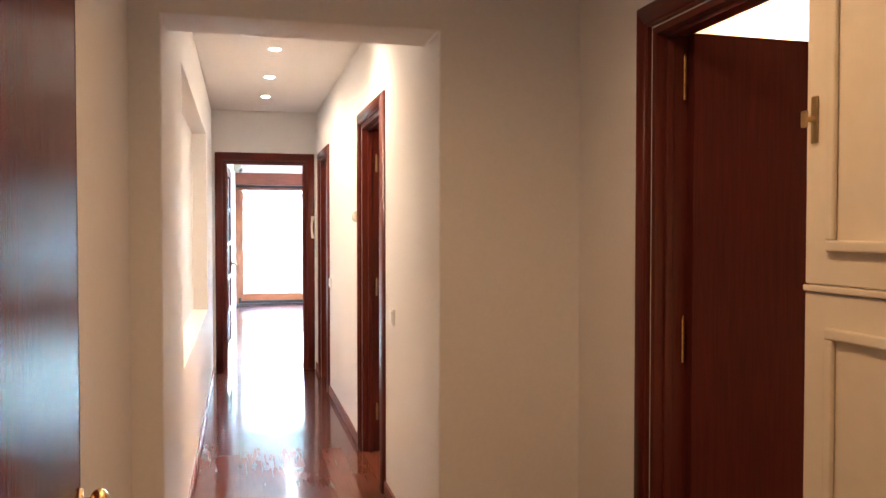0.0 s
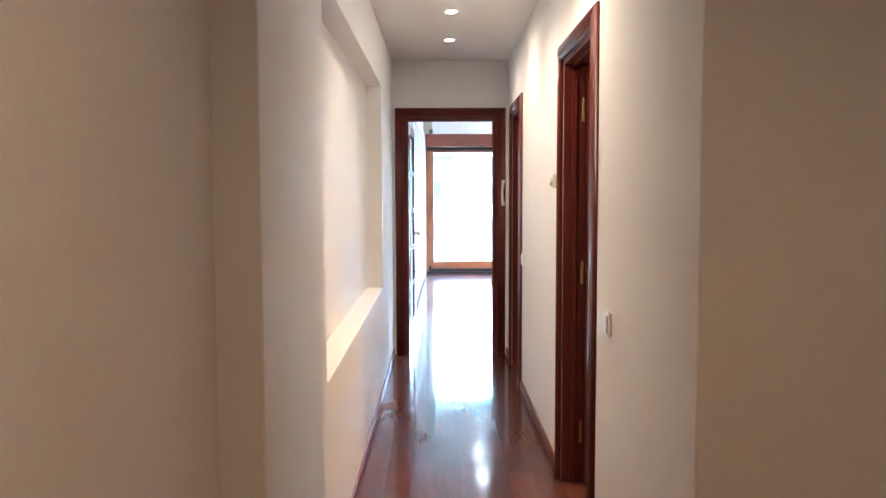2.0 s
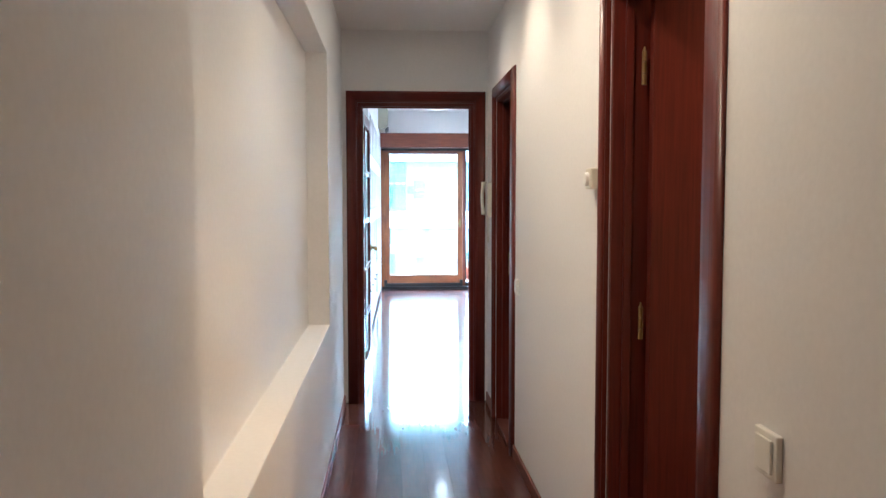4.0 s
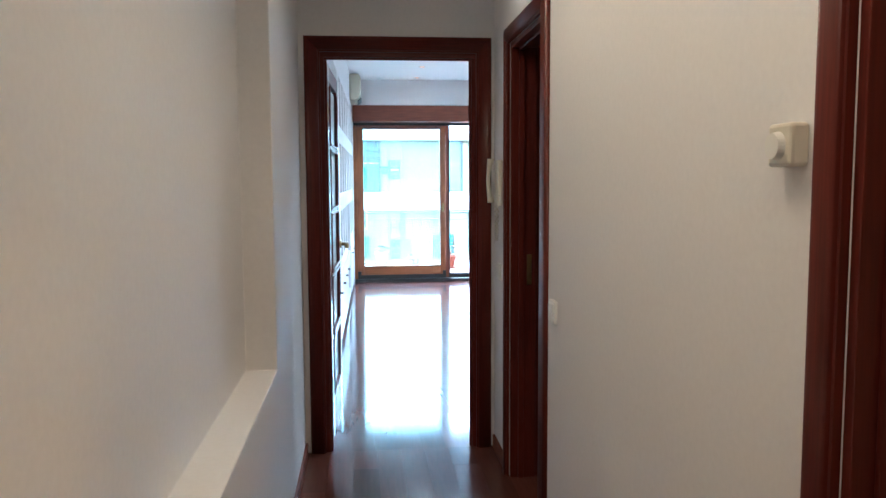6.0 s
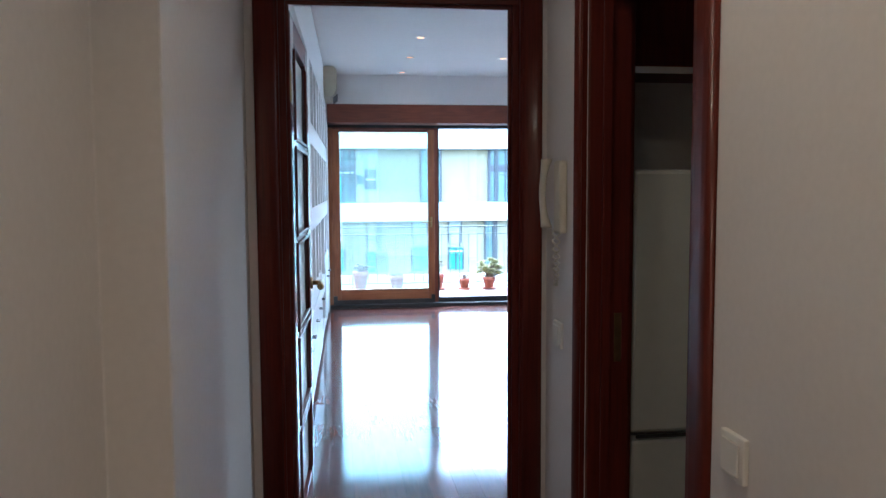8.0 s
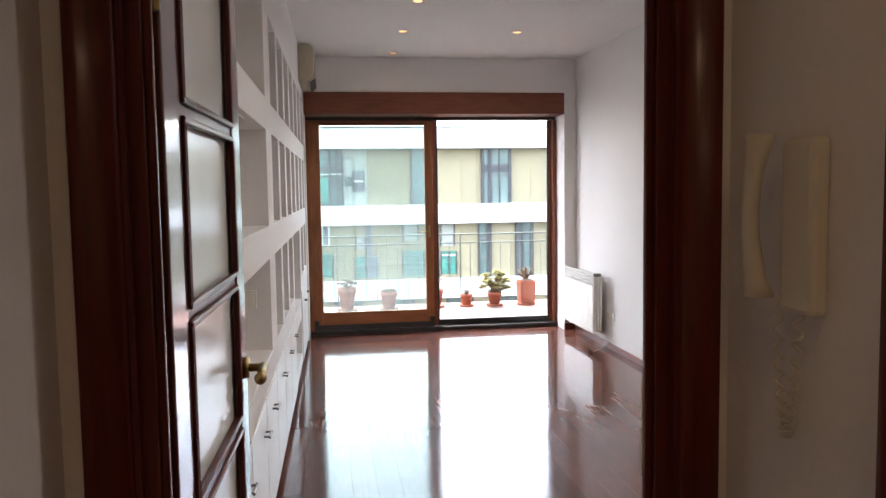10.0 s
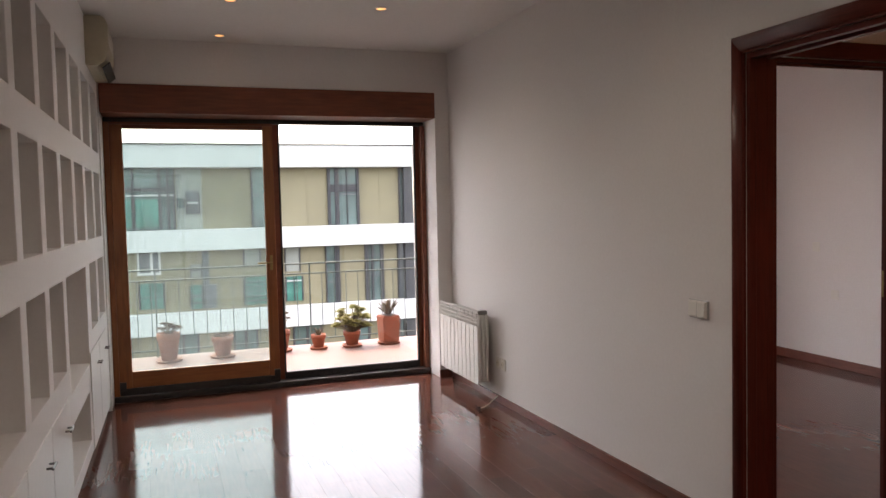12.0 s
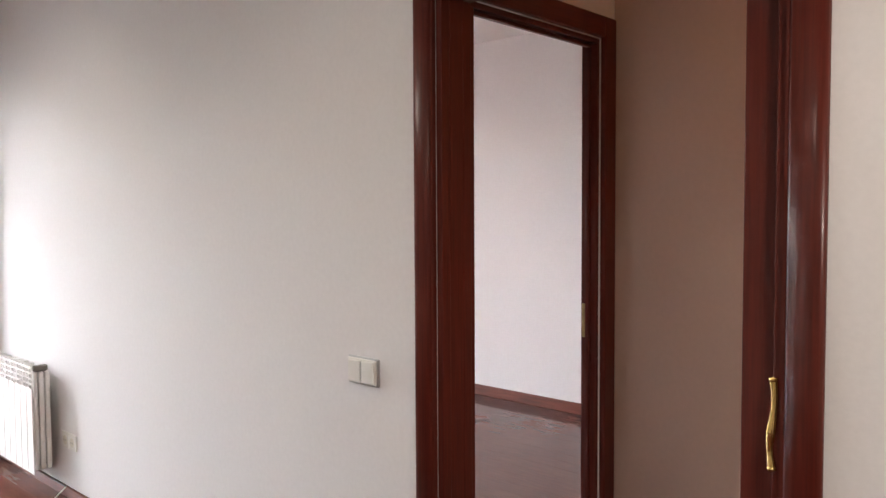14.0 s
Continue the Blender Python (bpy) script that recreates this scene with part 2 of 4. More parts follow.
def solid(xs, ys, zs, holes, bevel=0.0):
    """A block cut at the given coordinates, with the boxes in holes taken out: one closed mesh."""
    xs, ys, zs = (sorted({round(v, 4) for v in c}) for c in (xs, ys, zs))
    for h in holes:
        xs = sorted(set(xs) | {round(v, 4) for v in h[0:2] if xs[0] < v < xs[-1]})
        ys = sorted(set(ys) | {round(v, 4) for v in h[2:4] if ys[0] < v < ys[-1]})
        zs = sorted(set(zs) | {round(v, 4) for v in h[4:6] if zs[0] < v < zs[-1]})
    nx, ny, nz = len(xs) - 1, len(ys) - 1, len(zs) - 1

    def full(i, j, k):
        if not (0 <= i < nx and 0 <= j < ny and 0 <= k < nz):
            return False
        c = ((xs[i] + xs[i + 1]) / 2, (ys[j] + ys[j + 1]) / 2, (zs[k] + zs[k + 1]) / 2)
        return not any(h[0] < c[0] < h[1] and h[2] < c[1] < h[3] and h[4] < c[2] < h[5] for h in holes)

    bm, verts = bmesh.new(), {}

    def vert(i, j, k):
        if (i, j, k) not in verts:
            verts[i, j, k] = bm.verts.new((xs[i], ys[j], zs[k]))
        return verts[i, j, k]

    for i in range(nx):
        for j in range(ny):
            for k in range(nz):
                if not full(i, j, k):
                    continue
                for (a, b, c), quad in (((-1, 0, 0), ((0, 0, 0), (0, 0, 1), (0, 1, 1), (0, 1, 0))), ((1, 0, 0), ((1, 0, 0), (1, 1, 0), (1, 1, 1), (1, 0, 1))),
                                        ((0, -1, 0), ((0, 0, 0), (1, 0, 0), (1, 0, 1), (0, 0, 1))), ((0, 1, 0), ((0, 1, 0), (0, 1, 1), (1, 1, 1), (1, 1, 0))),
                                        ((0, 0, -1), ((0, 0, 0), (0, 1, 0), (1, 1, 0), (1, 0, 0))), ((0, 0, 1), ((0, 0, 1), (1, 0, 1), (1, 1, 1), (0, 1, 1)))):
                    if not full(i + a, j + b, k + c):
                        bm.faces.new([vert(i + p, j + q, k + r) for p, q, r in quad])
    bmesh.ops.dissolve_limit(bm, angle_limit=0.01, verts=bm.verts, edges=bm.edges)
    if bevel:
        sharp = [e for e in bm.edges if len(e.link_faces) == 2 and e.calc_face_angle(0) > 0.5]
        bmesh.ops.bevel(bm, geom=sharp, offset=bevel, segments=2, affect="EDGES", profile=0.5)
    return bm


def wall(name, x0, x1, y0, y1, z1, holes=(), bevel=0.004, z0=0.0, m=PAINT):
    return tagged(finish(name, solid((x0, x1), (y0, y1), (z0, z1), [h if len(h) == 6 else (x0 - 1, x1 + 1, *h) for h in holes], bevel), m), kind="structure")


HALL_H, LIVING_H, DOOR_H = 2.52, 2.71, 2.02

# ---- walls ----
wall("wall_hall_west", -0.72, -0.485, -4.70, 0.02, HALL_H, [(-0.597, 0, -3.97, -1.205, 0.735, 2.145)])
wall("wall_hall_east", 0.498, 0.62, -4.70, 0.02, HALL_H, [(-3.70, -2.955, -1, DOOR_H), (-1.115, -0.425, -1, DOOR_H)])
wall("wall_opening", -0.73, 1.07, -4.94, -4.68, HALL_H, [(-0.4853, 0.487, -9, 9, -1, 2.112)], 0.006)
wall("wall_foyer_west", -0.72, -0.59, -9.62, -4.92, HALL_H)
wall("wall_foyer_east", 1.05, 1.17, -9.62, -4.92, HALL_H, [(-6.225, -5.485, -1, DOOR_H)])
wall("wall_foyer_south", -0.72, 1.17, -9.72, -9.6, HALL_H)
wall("wall_end", -0.84, 2.49, 0.0, 0.29, LIVING_H, [(-0.40, 0.49, 0.05, 0.3, -1, 2.06), (-0.40, 0.425, -0.1, 0.05, -1, 2.06)])
wall("wall_living_west", -0.84, -0.712, 0.29, 6.43, LIVING_H)
wall("wall_living_east", 2.365, 2.49, 0.29, 6.43, LIVING_H, [(1.985, 2.915, -1, 2.035)])
wall("wall_window", -0.84, 5.54, 6.43, 6.93, LIVING_H, [(-0.305, 2.245, 6, 7, 0.0, 2.38), (2.8, 4.4, 6, 7, 0.05, 2.3)])
wall("wall_bedroom_south", 2.49, 5.54, 2.90, 2.965, LIVING_H, [(2.494, 3.187, 2, 4, -1, 2.026)])
wall("wall_bedroom_east", 5.42, 5.54, 2.965, 6.43, LIVING_H)
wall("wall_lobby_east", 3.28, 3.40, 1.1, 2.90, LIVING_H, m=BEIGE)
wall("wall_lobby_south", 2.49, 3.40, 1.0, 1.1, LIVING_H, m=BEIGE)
wall("wall_kitchen_east", 2.37, 2.49, -4.94, 0.0, HALL_H)
wall("wall_kitchen_south", 0.62, 2.37, -1.75, -1.63, HALL_H)
wall("wall_study_south", 1.075, 2.37, -4.935, -4.82, HALL_H)
wall("wall_bath_east", 3.0, 3.12, -7.6, -4.94, HALL_H)
wall("wall_bath_south", 1.17, 3.0, -7.6, -7.48, HALL_H)
wall("wall_bath_north", 2.49, 3.12, -4.94, -4.82, HALL_H)

# ---- ceilings ----
for name, x0, x1, y0, y1, z in (("ceiling_hall", -0.72, 0.62, -4.68, 0, HALL_H), ("ceiling_foyer", -0.72, 1.17, -9.72, -4.68, HALL_H), ("ceiling_living", -0.84, 2.49, 0.0, 6.93, LIVING_H),
                                ("ceiling_bedroom", 2.49, 5.54, 0.29, 6.93, LIVING_H), ("ceiling_kitchen", 0.62, 2.49, -4.94, 0, HALL_H), ("ceiling_bath", 1.17, 3.12, -7.6, -4.94, HALL_H)):
    tagged(box(name, x0, x1, y0, y1, z, z + 0.12, CEIL), kind="structure")

# ---- skirting ----
skirting = structure("baseboard", "dark red varnished wooden skirting along the walls", "skirting")
for x0, x1, y0, y1, h in ((-0.485, -0.473, -4.67, -0.02, 0.06), (0.486, 0.498, -4.67, -3.775, 0.07), (0.486, 0.498, -2.88, -1.19, 0.07), (0.486, 0.498, -0.35, -0.02, 0.07),
                          (2.351, 2.365, 2.985, 6.42, 0.052), (2.351, 2.365, 0.30, 1.915, 0.052), (2.24, 2.351, 6.416, 6.43, 0.07), (0.50, 2.35, 0.29, 0.304, 0.07),
                          (5.406, 5.42, 2.97, 6.42, 0.08), (-0.59, -0.578, -6.4, -4.95, 0.07), (1.038, 1.05, -5.40, -4.95, 0.07), (0.49, 1.038, -4.952, -4.94, 0.07), (3.266, 3.28, 1.1, 2.89, 0.07)):
    box("skirting_board", x0, x1, y0, y1, 0.0, h, SKIRT, skirting, 0.003)


# ---- doors ----
ARCHITRAVE = ((0, 0), (0, 0.014), (0.007, 0.014), (0.009, 0.019), (0.014, 0.0225), (0.030, 0.024), (0.054, 0.0215), (0.067, 0.018), (0.074, 0.012), (0.076, 0.005), (0.076, 0))


def casing(parent, axis, face, u0, u1, top, out, width=0.076, proud=0.024):
    """Two upright architraves and a head of one rounded profile, mitred, on the wall plane axis = face, towards the side out."""
    prof = [(a * width / 0.076, b * proud / 0.024) for a, b in ARCHITRAVE]

    def at(u, d, z):
        return (face + out * d, u, z) if axis == "x" else (u, face + out * d, z)

    def strip(ends, m):
        bm = bmesh.new()
        rows = [[bm.verts.new(at(*f(a, b))) for a, b in prof] for f in ends]
        for k in range(len(prof) - 1):
            f = bm.faces.new((rows[0][k], rows[0][k + 1], rows[1][k + 1], rows[1][k]))
            f.smooth = 2 < k < 9
        bm.faces.new((rows[0][-1], rows[0][0], rows[1][0], rows[1][-1]))
        bm.faces.new(rows[0])
        bm.faces.new(rows[1])
        part("architrave", bm, m, parent)

    strip((lambda a, b: (u0 - a, b, 0.0), lambda a, b: (u0 - a, b, top + a)), MAHOGANY)
    strip((lambda a, b: (u1 + a, b, 0.0), lambda a, b: (u1 + a, b, top + a)), MAHOGANY)
    strip((lambda a, b: (u0 - a, b, top + a), lambda a, b: (u1 + a, b, top + a)), MAHOGANY_H)


def lining(parent, axis, f0, f1, u0, u1, top, thick=0.022, stop=None):
    """The frame that lines an opening through the wall from f0 to f1, with a door stop."""
    def strip(name, lo, hi, z0, z1, p, q, m=MAHOGANY):
        if axis == "x":
            box(name, p, q, lo, hi, z0, z1, m, parent, 0.002)
        else:
            box(name, lo, hi, p, q, z0, z1, m, parent, 0.002)

    strip("jamb", u0 - thick, u0, 0, top, f0, f1)
    strip("jamb", u1, u1 + thick, 0, top, f0, f1)
    strip("head_jamb", u0 - thick, u1 + thick, top, top + thick, f0, f1, MAHOGANY_H)
    if stop:
        strip("stop", u0, u0 + 0.012, 0, top - 0.012, *stop)
        strip("stop", u1 - 0.012, u1, 0, top - 0.012, *stop)
        strip("stop", u0, u1, top - 0.012, top, *stop, MAHOGANY_H)


def hinge(parent, x, y, z, m=BRASS_OLD, h=0.10):
    bm = bmesh.new()
    for k in range(3):
        add_tube(bm, (x, y, z + h * (k - 1.5) / 3 + 0.001), (x, y, z + h * (k - 0.5) / 3 - 0.001), 0.007, n=10)
    add_tube(bm, (x, y, z + h / 2), (x, y, z + h / 2 + 0.012), 0.005, 0.002, n=10)
    part("hinge", bm, m, parent, "brass butt hinge")


# door A: study, flush leaf swung in from the far jamb
door = structure("door_1", "dark red wooden door standing open into a side room", "door")
casing(door, "x", 0.498, -3.70, -2.955, DOOR_H, -1)
lining(door, "x", 0.500, 0.62, -3.678, -2.977, DOOR_H - 0.022, stop=(0.535, 0.56))
casing(door, "x", 0.62, -3.70, -2.955, DOOR_H, 1)
leaf = box("leaf", 0.60, 1.28, -3.045, -3.008, 0.006, 1.985, MAHOGANY, door, 0.002)
for z in (0.25, 1.02, 1.78):
    hinge(door, 0.585, -3.004, z)
# door B: kitchen, open
door = structure("door_2", "dark red wooden door frame of the kitchen", "door")
casing(door, "x", 0.498, -1.115, -0.425, DOOR_H, -1)
lining(door, "x", 0.500, 0.62, -1.093, -0.447, DOOR_H - 0.022, stop=(0.535, 0.56))
casing(door, "x", 0.62, -1.115, -0.425, DOOR_H, 1)
box("strike_plate", 0.575, 0.597, -0.450, -0.4468, 0.92, 1.06, BRASS_OLD, door, 0.001, "worn brass strike plate")
# door C: foyer side room
door = structure("door_3", "dark red wooden door standing open off the entrance", "door")
casing(door, "x", 1.05, -6.225, -5.485, DOOR_H + 0.005, -1)
lining(door, "x", 1.052, 1.17, -6.203, -5.507, DOOR_H - 0.02, stop=(1.085, 1.11))
leaf = box("leaf", 1.165, 1.845, -5.545, -5.508, 0.006, 2.0, MAHOGANY_FLAT, door, 0.002)
for z in (0.25, 1.02, 1.86):
    hinge(door, 1.148, -5.522, z, BRASS, 0.14)
# entrance door, swung back almost to the wall
door = structure("door_4", "varnished dark wooden entrance door swung open against the wall", "door")
door.matrix_basis = pose(-0.457, -6.525, 0, 0, 0, 7.5)
leaf = box("leaf", -0.045, 0.0, -0.86, 0.0, 0.008, 2.05, VARNISH, door, 0.003)
# dark strip paints the shaded gap along the leaf's edge
box("edge_gap_shade", -0.046, 0.001, 0.0002, 0.004, 0.01, 2.048, DARKMETAL, door, 0.001)
bm = bmesh.new()
add_tube(bm, (0, -0.065, 1.0), (0.008, -0.065, 1.0), 0.024, 0.020, 20)
add_tube(bm, (0.008, -0.065, 1.0), (0.018, -0.065, 1.0), 0.008, n=14)
bmesh.ops.create_uvsphere(bm, u_segments=18, v_segments=12, radius=0.019, matrix=Matrix.Translation((0.028, -0.065, 1.0)) @ Matrix.Diagonal((0.7, 1, 1, 1)))
part("knob", bm, BRASS, door, "round brass knob", True)

# living room door: glazed leaf swung back against the bookcase wall
door = structure("door_5", "dark wooden door with five frosted panes, standing open", "door")
casing(door, "y", 0.0, -0.38, 0.403, 2.04, -1, 0.078)
lining(door, "y", 0.002, 0.052, -0.358, 0.38, 2.016, thick=0.042, stop=(0.012, 0.024))
hinge(door, -0.350, 0.062, 0.3)
hinge(door, -0.350, 0.062, 1.75)
bm = add_box(bmesh.new(), 0.3765, 0.3798, 0.028, 0.048, 0.98, 1.14, 0.001)
part("strike_plate", bm, BRASS_OLD, door, "worn brass strike plate")
W, T = 0.758, 0.036
leaf = new("leaf")
leaf.parent = door
leaf.matrix_basis = pose(-0.346, 0.074, 0, 0, 0, 88.0)
leaf["label"] = "glazed leaf with five frosted panes"
GL_Z = [0.232 + k * 0.336 for k in range(6)]
box("stile", 0.0, 0.115, 0, T, 0.006, 2.0, MAHOGANY_GLOSS, leaf, 0.004)
box("stile", W - 0.115, W, 0, T, 0.006, 2.0, MAHOGANY_GLOSS, leaf, 0.004)
box("rail", 0.115, W - 0.115, 0.001, T - 0.001, 0.006, GL_Z[0] - 0.005, MAHOGANY_H, leaf, 0.003)
box("rail", 0.115, W - 0.115, 0.001, T - 0.001, GL_Z[5] + 0.005, 2.0, MAHOGANY_H, leaf, 0.003)
for k in range(5):
    z0, z1 = GL_Z[k], GL_Z[k + 1]
    if k:
        box("glazing_bar", 0.115, W - 0.115, 0.004, T - 0.004, z0 - 0.014, z0 + 0.014, MAHOGANY_H, leaf, 0.004)
        for y0, y1 in ((-0.006, 0.004), (T - 0.004, T + 0.006)):
            box("moulding", 0.118, W - 0.118, y0, y1, z0 - 0.022, z0 - 0.010, MAHOGANY_H, leaf, 0.003)
            box("moulding", 0.118, W - 0.118, y0, y1, z0 + 0.010, z0 + 0.022, MAHOGANY_H, leaf, 0.003)
    box("pane", 0.110, W - 0.110, T / 2 - 0.003, T / 2 + 0.003, z0 + 0.012, z1 - 0.012, FROST, leaf, 0, "frosted glass pane")
    for y0, y1 in ((-0.005, 0.006), (T - 0.006, T + 0.005)):
        # upright beads in darker satin wood, painting in the rebate's shade
        box("moulding", 0.113, 0.136, y0, y1, z0 + 0.016, z1 - 0.016, MAHOGANY_FLAT, leaf, 0.003)
        box("moulding", W - 0.136, W - 0.113, y0, y1, z0 + 0.016, z1 - 0.016, MAHOGANY_FLAT, leaf, 0.003)
for s in (-1, 1):
    y = 0.0 if s < 0 else T
    bm = bmesh.new()
    add_tube(bm, (W - 0.055, y, 1.02), (W - 0.055, y + s * 0.012, 1.02), 0.026, 0.024, 22)
    add_tube(bm, (W - 0.055, y + s * 0.012, 1.02), (W - 0.055, y + s * 0.045, 1.02), 0.010, n=14)
    add_tube(bm, (W - 0.050, y + s * 0.045, 1.02), (W - 0.15, y + s * 0.050, 1.015), 0.012, 0.009, 14)
    bmesh.ops.create_uvsphere(bm, u_segments=14, v_segments=10, radius=0.0145, matrix=Matrix.Translation((W - 0.15, y + s * 0.050, 1.015)))
    part("door_handle", bm, BRASS_OLD, leaf, "brass lever handle", True)

# sliding door to the lobby, pushed into its pocket
door = structure("door_6", "dark red wooden sliding door pushed back into its pocket", "door")
casing(door, "x", 2.365, 1.985, 2.915, 2.035, -1)
lining(door, "x", 2.367, 2.40, 2.006, 2.894, 2.014)
lining(door, "x", 2.455, 2.49, 2.006, 2.894, 2.014)
box("leaf", 2.407, 2.447, 1.60, 2.085, 0.006, 2.03, MAHOGANY, door, 0.003)
box("closing_jamb", 2.4005, 2.4545, 2.8945, 2.905, 0.0, 2.03, MAHOGANY, door)
box("track", 2.4005, 2.4545, 2.086, 2.894, 2.034, 2.05, STEEL, door, 0.002)
bm = bmesh.new()
prev = None
HX, HY, HZ = 2.366, 2.005, 0.912
for k in range(25):
    u = k / 24
    swell = math.exp(-((u - 0.42) / 0.13) ** 2)
    flare = math.exp(-(u / 0.12) ** 2) + math.exp(-((1 - u) / 0.12) ** 2)
    r = 0.0062 + 0.0030 * swell + 0.0028 * flare
    p = Vector((HX - 0.003 * math.sin(math.pi * u), HY + 0.004 * math.sin(2 * math.pi * u), HZ + 0.186 * u))
    if prev:
        add_tube(bm, prev[0], p, prev[1], r, 14, k in (1, 24))
    prev = (p, r)
for z in (0.928, 1.082):
    add_tube(bm, (HX, HY, z), (2.398, HY, z), 0.0065, 0.008, 14)
    for x0, x1, r in ((2.398, 2.4012, 0.012), (2.4012, 2.404, 0.0155), (2.404, 2.4068, 0.019)):
        add_tube(bm, (x0, HY, z), (x1, HY, z), r * 0.92, r, 18)
part("pull_handle", bm, BRASS, door, "turned brass pull handle", True)
# bedroom door frame
door = structure("door_7", "dark red wooden bedroom door frame", "door")
box("architrave", 3.187, 3.262, 2.878, 2.90, 0, 2.100, MAHOGANY, door, 0.007, segments=3)
box("architrave", 2.494, 3.187, 2.878, 2.90, 2.026, 2.100, MAHOGANY_H, door, 0.007, segments=3)
lining(door, "y", 2.902, 2.963, 2.512, 3.169, 2.008, thick=0.017, stop=(2.925, 2.94))
box("strike_plate", 3.1655, 3.1692, 2.945, 2.958, 0.98, 1.10, BRASS_OLD, door, 0.001, "brass strike plate")

# ---- terrace window ----
win = structure("window_1", "wooden sliding terrace door with a large roller shutter box", "window")
box("shutter_box", -0.303, 2.243, 6.415, 6.925, 2.17, 2.379, DARKWOOD, win, 0.006, "reddish wooden roller shutter box")
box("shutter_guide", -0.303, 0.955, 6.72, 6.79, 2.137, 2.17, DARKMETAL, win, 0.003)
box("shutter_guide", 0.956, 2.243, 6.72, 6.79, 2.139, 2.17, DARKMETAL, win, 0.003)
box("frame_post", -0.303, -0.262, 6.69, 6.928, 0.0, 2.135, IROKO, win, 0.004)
box("frame_post", 2.203, 2.243, 6.69, 6.928, 0.0, 2.135, DARKWOOD, win, 0.004)
box("frame_head", -0.262, 0.954, 6.70, 6.80, 2.119, 2.136, DARKWOOD, win, 0.003)
box("threshold", -0.303, 2.243, 6.66, 6.95, 0.0, 0.045, DARKMETAL, win, 0.006, "dark metal threshold track")
sash = box("sash_stile", -0.262, -0.170, 6.70, 6.745, 0.085, 2.118, IROKO, win, 0.005)
box("sash_stile", 0.872, 0.952, 6.70, 6.745, 0.085, 2.118, IROKO, win, 0.005)
box("sash_rail", -0.170, 0.872, 6.701, 6.744, 0.10, 0.225, IROKO_H, win, 0.005)
box("sash_rail", -0.170, 0.872, 6.701, 6.744, 2.086, 2.1175, DARKWOOD, win, 0.004)
box("draught_bar", -0.262, 0.952, 6.69, 6.75, 0.047, 0.099, DARKMETAL, win, 0.004)
for x in (-0.262, 0.905):
    box("corner_block", x, x + 0.047, 6.682, 6.699, 0.09, 0.15, DARKMETAL, win, 0.003)
pane = box("pane", -0.172, 0.874, 6.718, 6.724, 0.223, 2.088, GLASS_TINT, win, 0, "clear glass pane")
pane.visible_shadow = False
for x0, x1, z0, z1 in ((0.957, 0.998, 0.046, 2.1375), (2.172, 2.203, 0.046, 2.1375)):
    box("fixed_stile", x0, x1, 6.752, 6.795, z0, z1, DARKWOOD, win, 0.004)
box("fixed_edge", 0.998, 1.012, 6.75, 6.775, 0.046, 2.1375, DARKMETAL, win, 0.002)
box("fixed_edge", 2.158, 2.172, 6.75, 6.775, 0.046, 2.1375, DARKMETAL, win, 0.002)
box("fixed_rail", 1.012, 2.158, 6.75, 6.795, 0.046, 0.105, DARKMETAL, win, 0.003)
pane = box("pane", 1.010, 2.160, 6.764, 6.770, 0.10, 2.1385, GLASS, win, 0, "clear glass pane")
pane.visible_shadow = False
bm = bmesh.new()
add_box(bm, 0.898, 0.922, 6.692, 6.70, 0.96, 1.08, 0.003)
add_tube(bm, (0.91, 6.694, 1.02), (0.91, 6.66, 1.02), 0.007, n=10)
add_tube(bm, (0.915, 6.66, 1.02), (0.80, 6.66, 1.02), 0.0075, 0.006, 10)
part("lever", bm, BRASS_OLD, win, "brass lever handle")
# bedroom window, added out of sight, lights the bedroom
win = structure("window_2", "added unseen bedroom window", "window")
box("window_frame", 2.8, 2.85, 6.60, 6.66, 0.05, 2.3, DARKWOOD, win, 0.003)
box("window_frame", 4.35, 4.4, 6.60, 6.66, 0.05, 2.3, DARKWOOD, win, 0.003)
box("window_frame", 2.85, 4.35, 6.60, 6.66, 2.25, 2.3, DARKWOOD, win, 0.003)
box("window_frame", 2.85, 4.35, 6.60, 6.66, 0.05, 0.1, DARKWOOD, win, 0.003)

# ---- built-in bookcase ----
XS, XB = -0.315, -0.605
COLS = [(2.785 + 0.522 * k, 2.785 + 0.522 * k + 0.412) for k in range(7)]
BIG = (0.93, 2.50)
holes = []
for y0, y1 in [BIG] + COLS:
    for z0, z1 in ((1.288, 1.722), (1.868, 2.292)):
        holes.append((XB, 0, y0, y1, z0, z1))
holes += [(XB, 0, *BIG, 0.715, 1.136)]
holes += [(XB, 0, y0, y1, 0.715, 1.136) for y0, y1 in COLS[:3]]
holes += [(XB, 0, y0, y1, 0.745, 1.142) for y0, y1 in COLS[5:]]
holes += [(XB, 0, 4.345, 5.20, 0.58, 1.14), (XB, 0, 4.285, 5.125, 0.15, 0.43)]
shelf = thing("bookcase", "white plastered built-in bookcase with empty square niches", "bookcase")
# the bookcase front is not quite parallel to the opposite wall
SKEW = Matrix.Translation((XS, 6.43, 0)) @ Matrix.Rotation(radians(-0.89), 4, "Z") @ Matrix.Translation((-XS, -6.43, 0))
shelf.matrix_basis = SKEW
part("body", solid((-0.618, XS), (0.865, 6.425), (0.07, 2.705), holes, 0.003), SHELF, shelf)
box("plinth", -0.618, XS - 0.028, 0.87, 6.42, 0.0, 0.069, SHELF, shelf)
box("profile", -0.352, -0.342, 1.0, 1.90, 1.715, 1.7215, FRONT, shelf, 0.002, "thin white strip under the niche top")


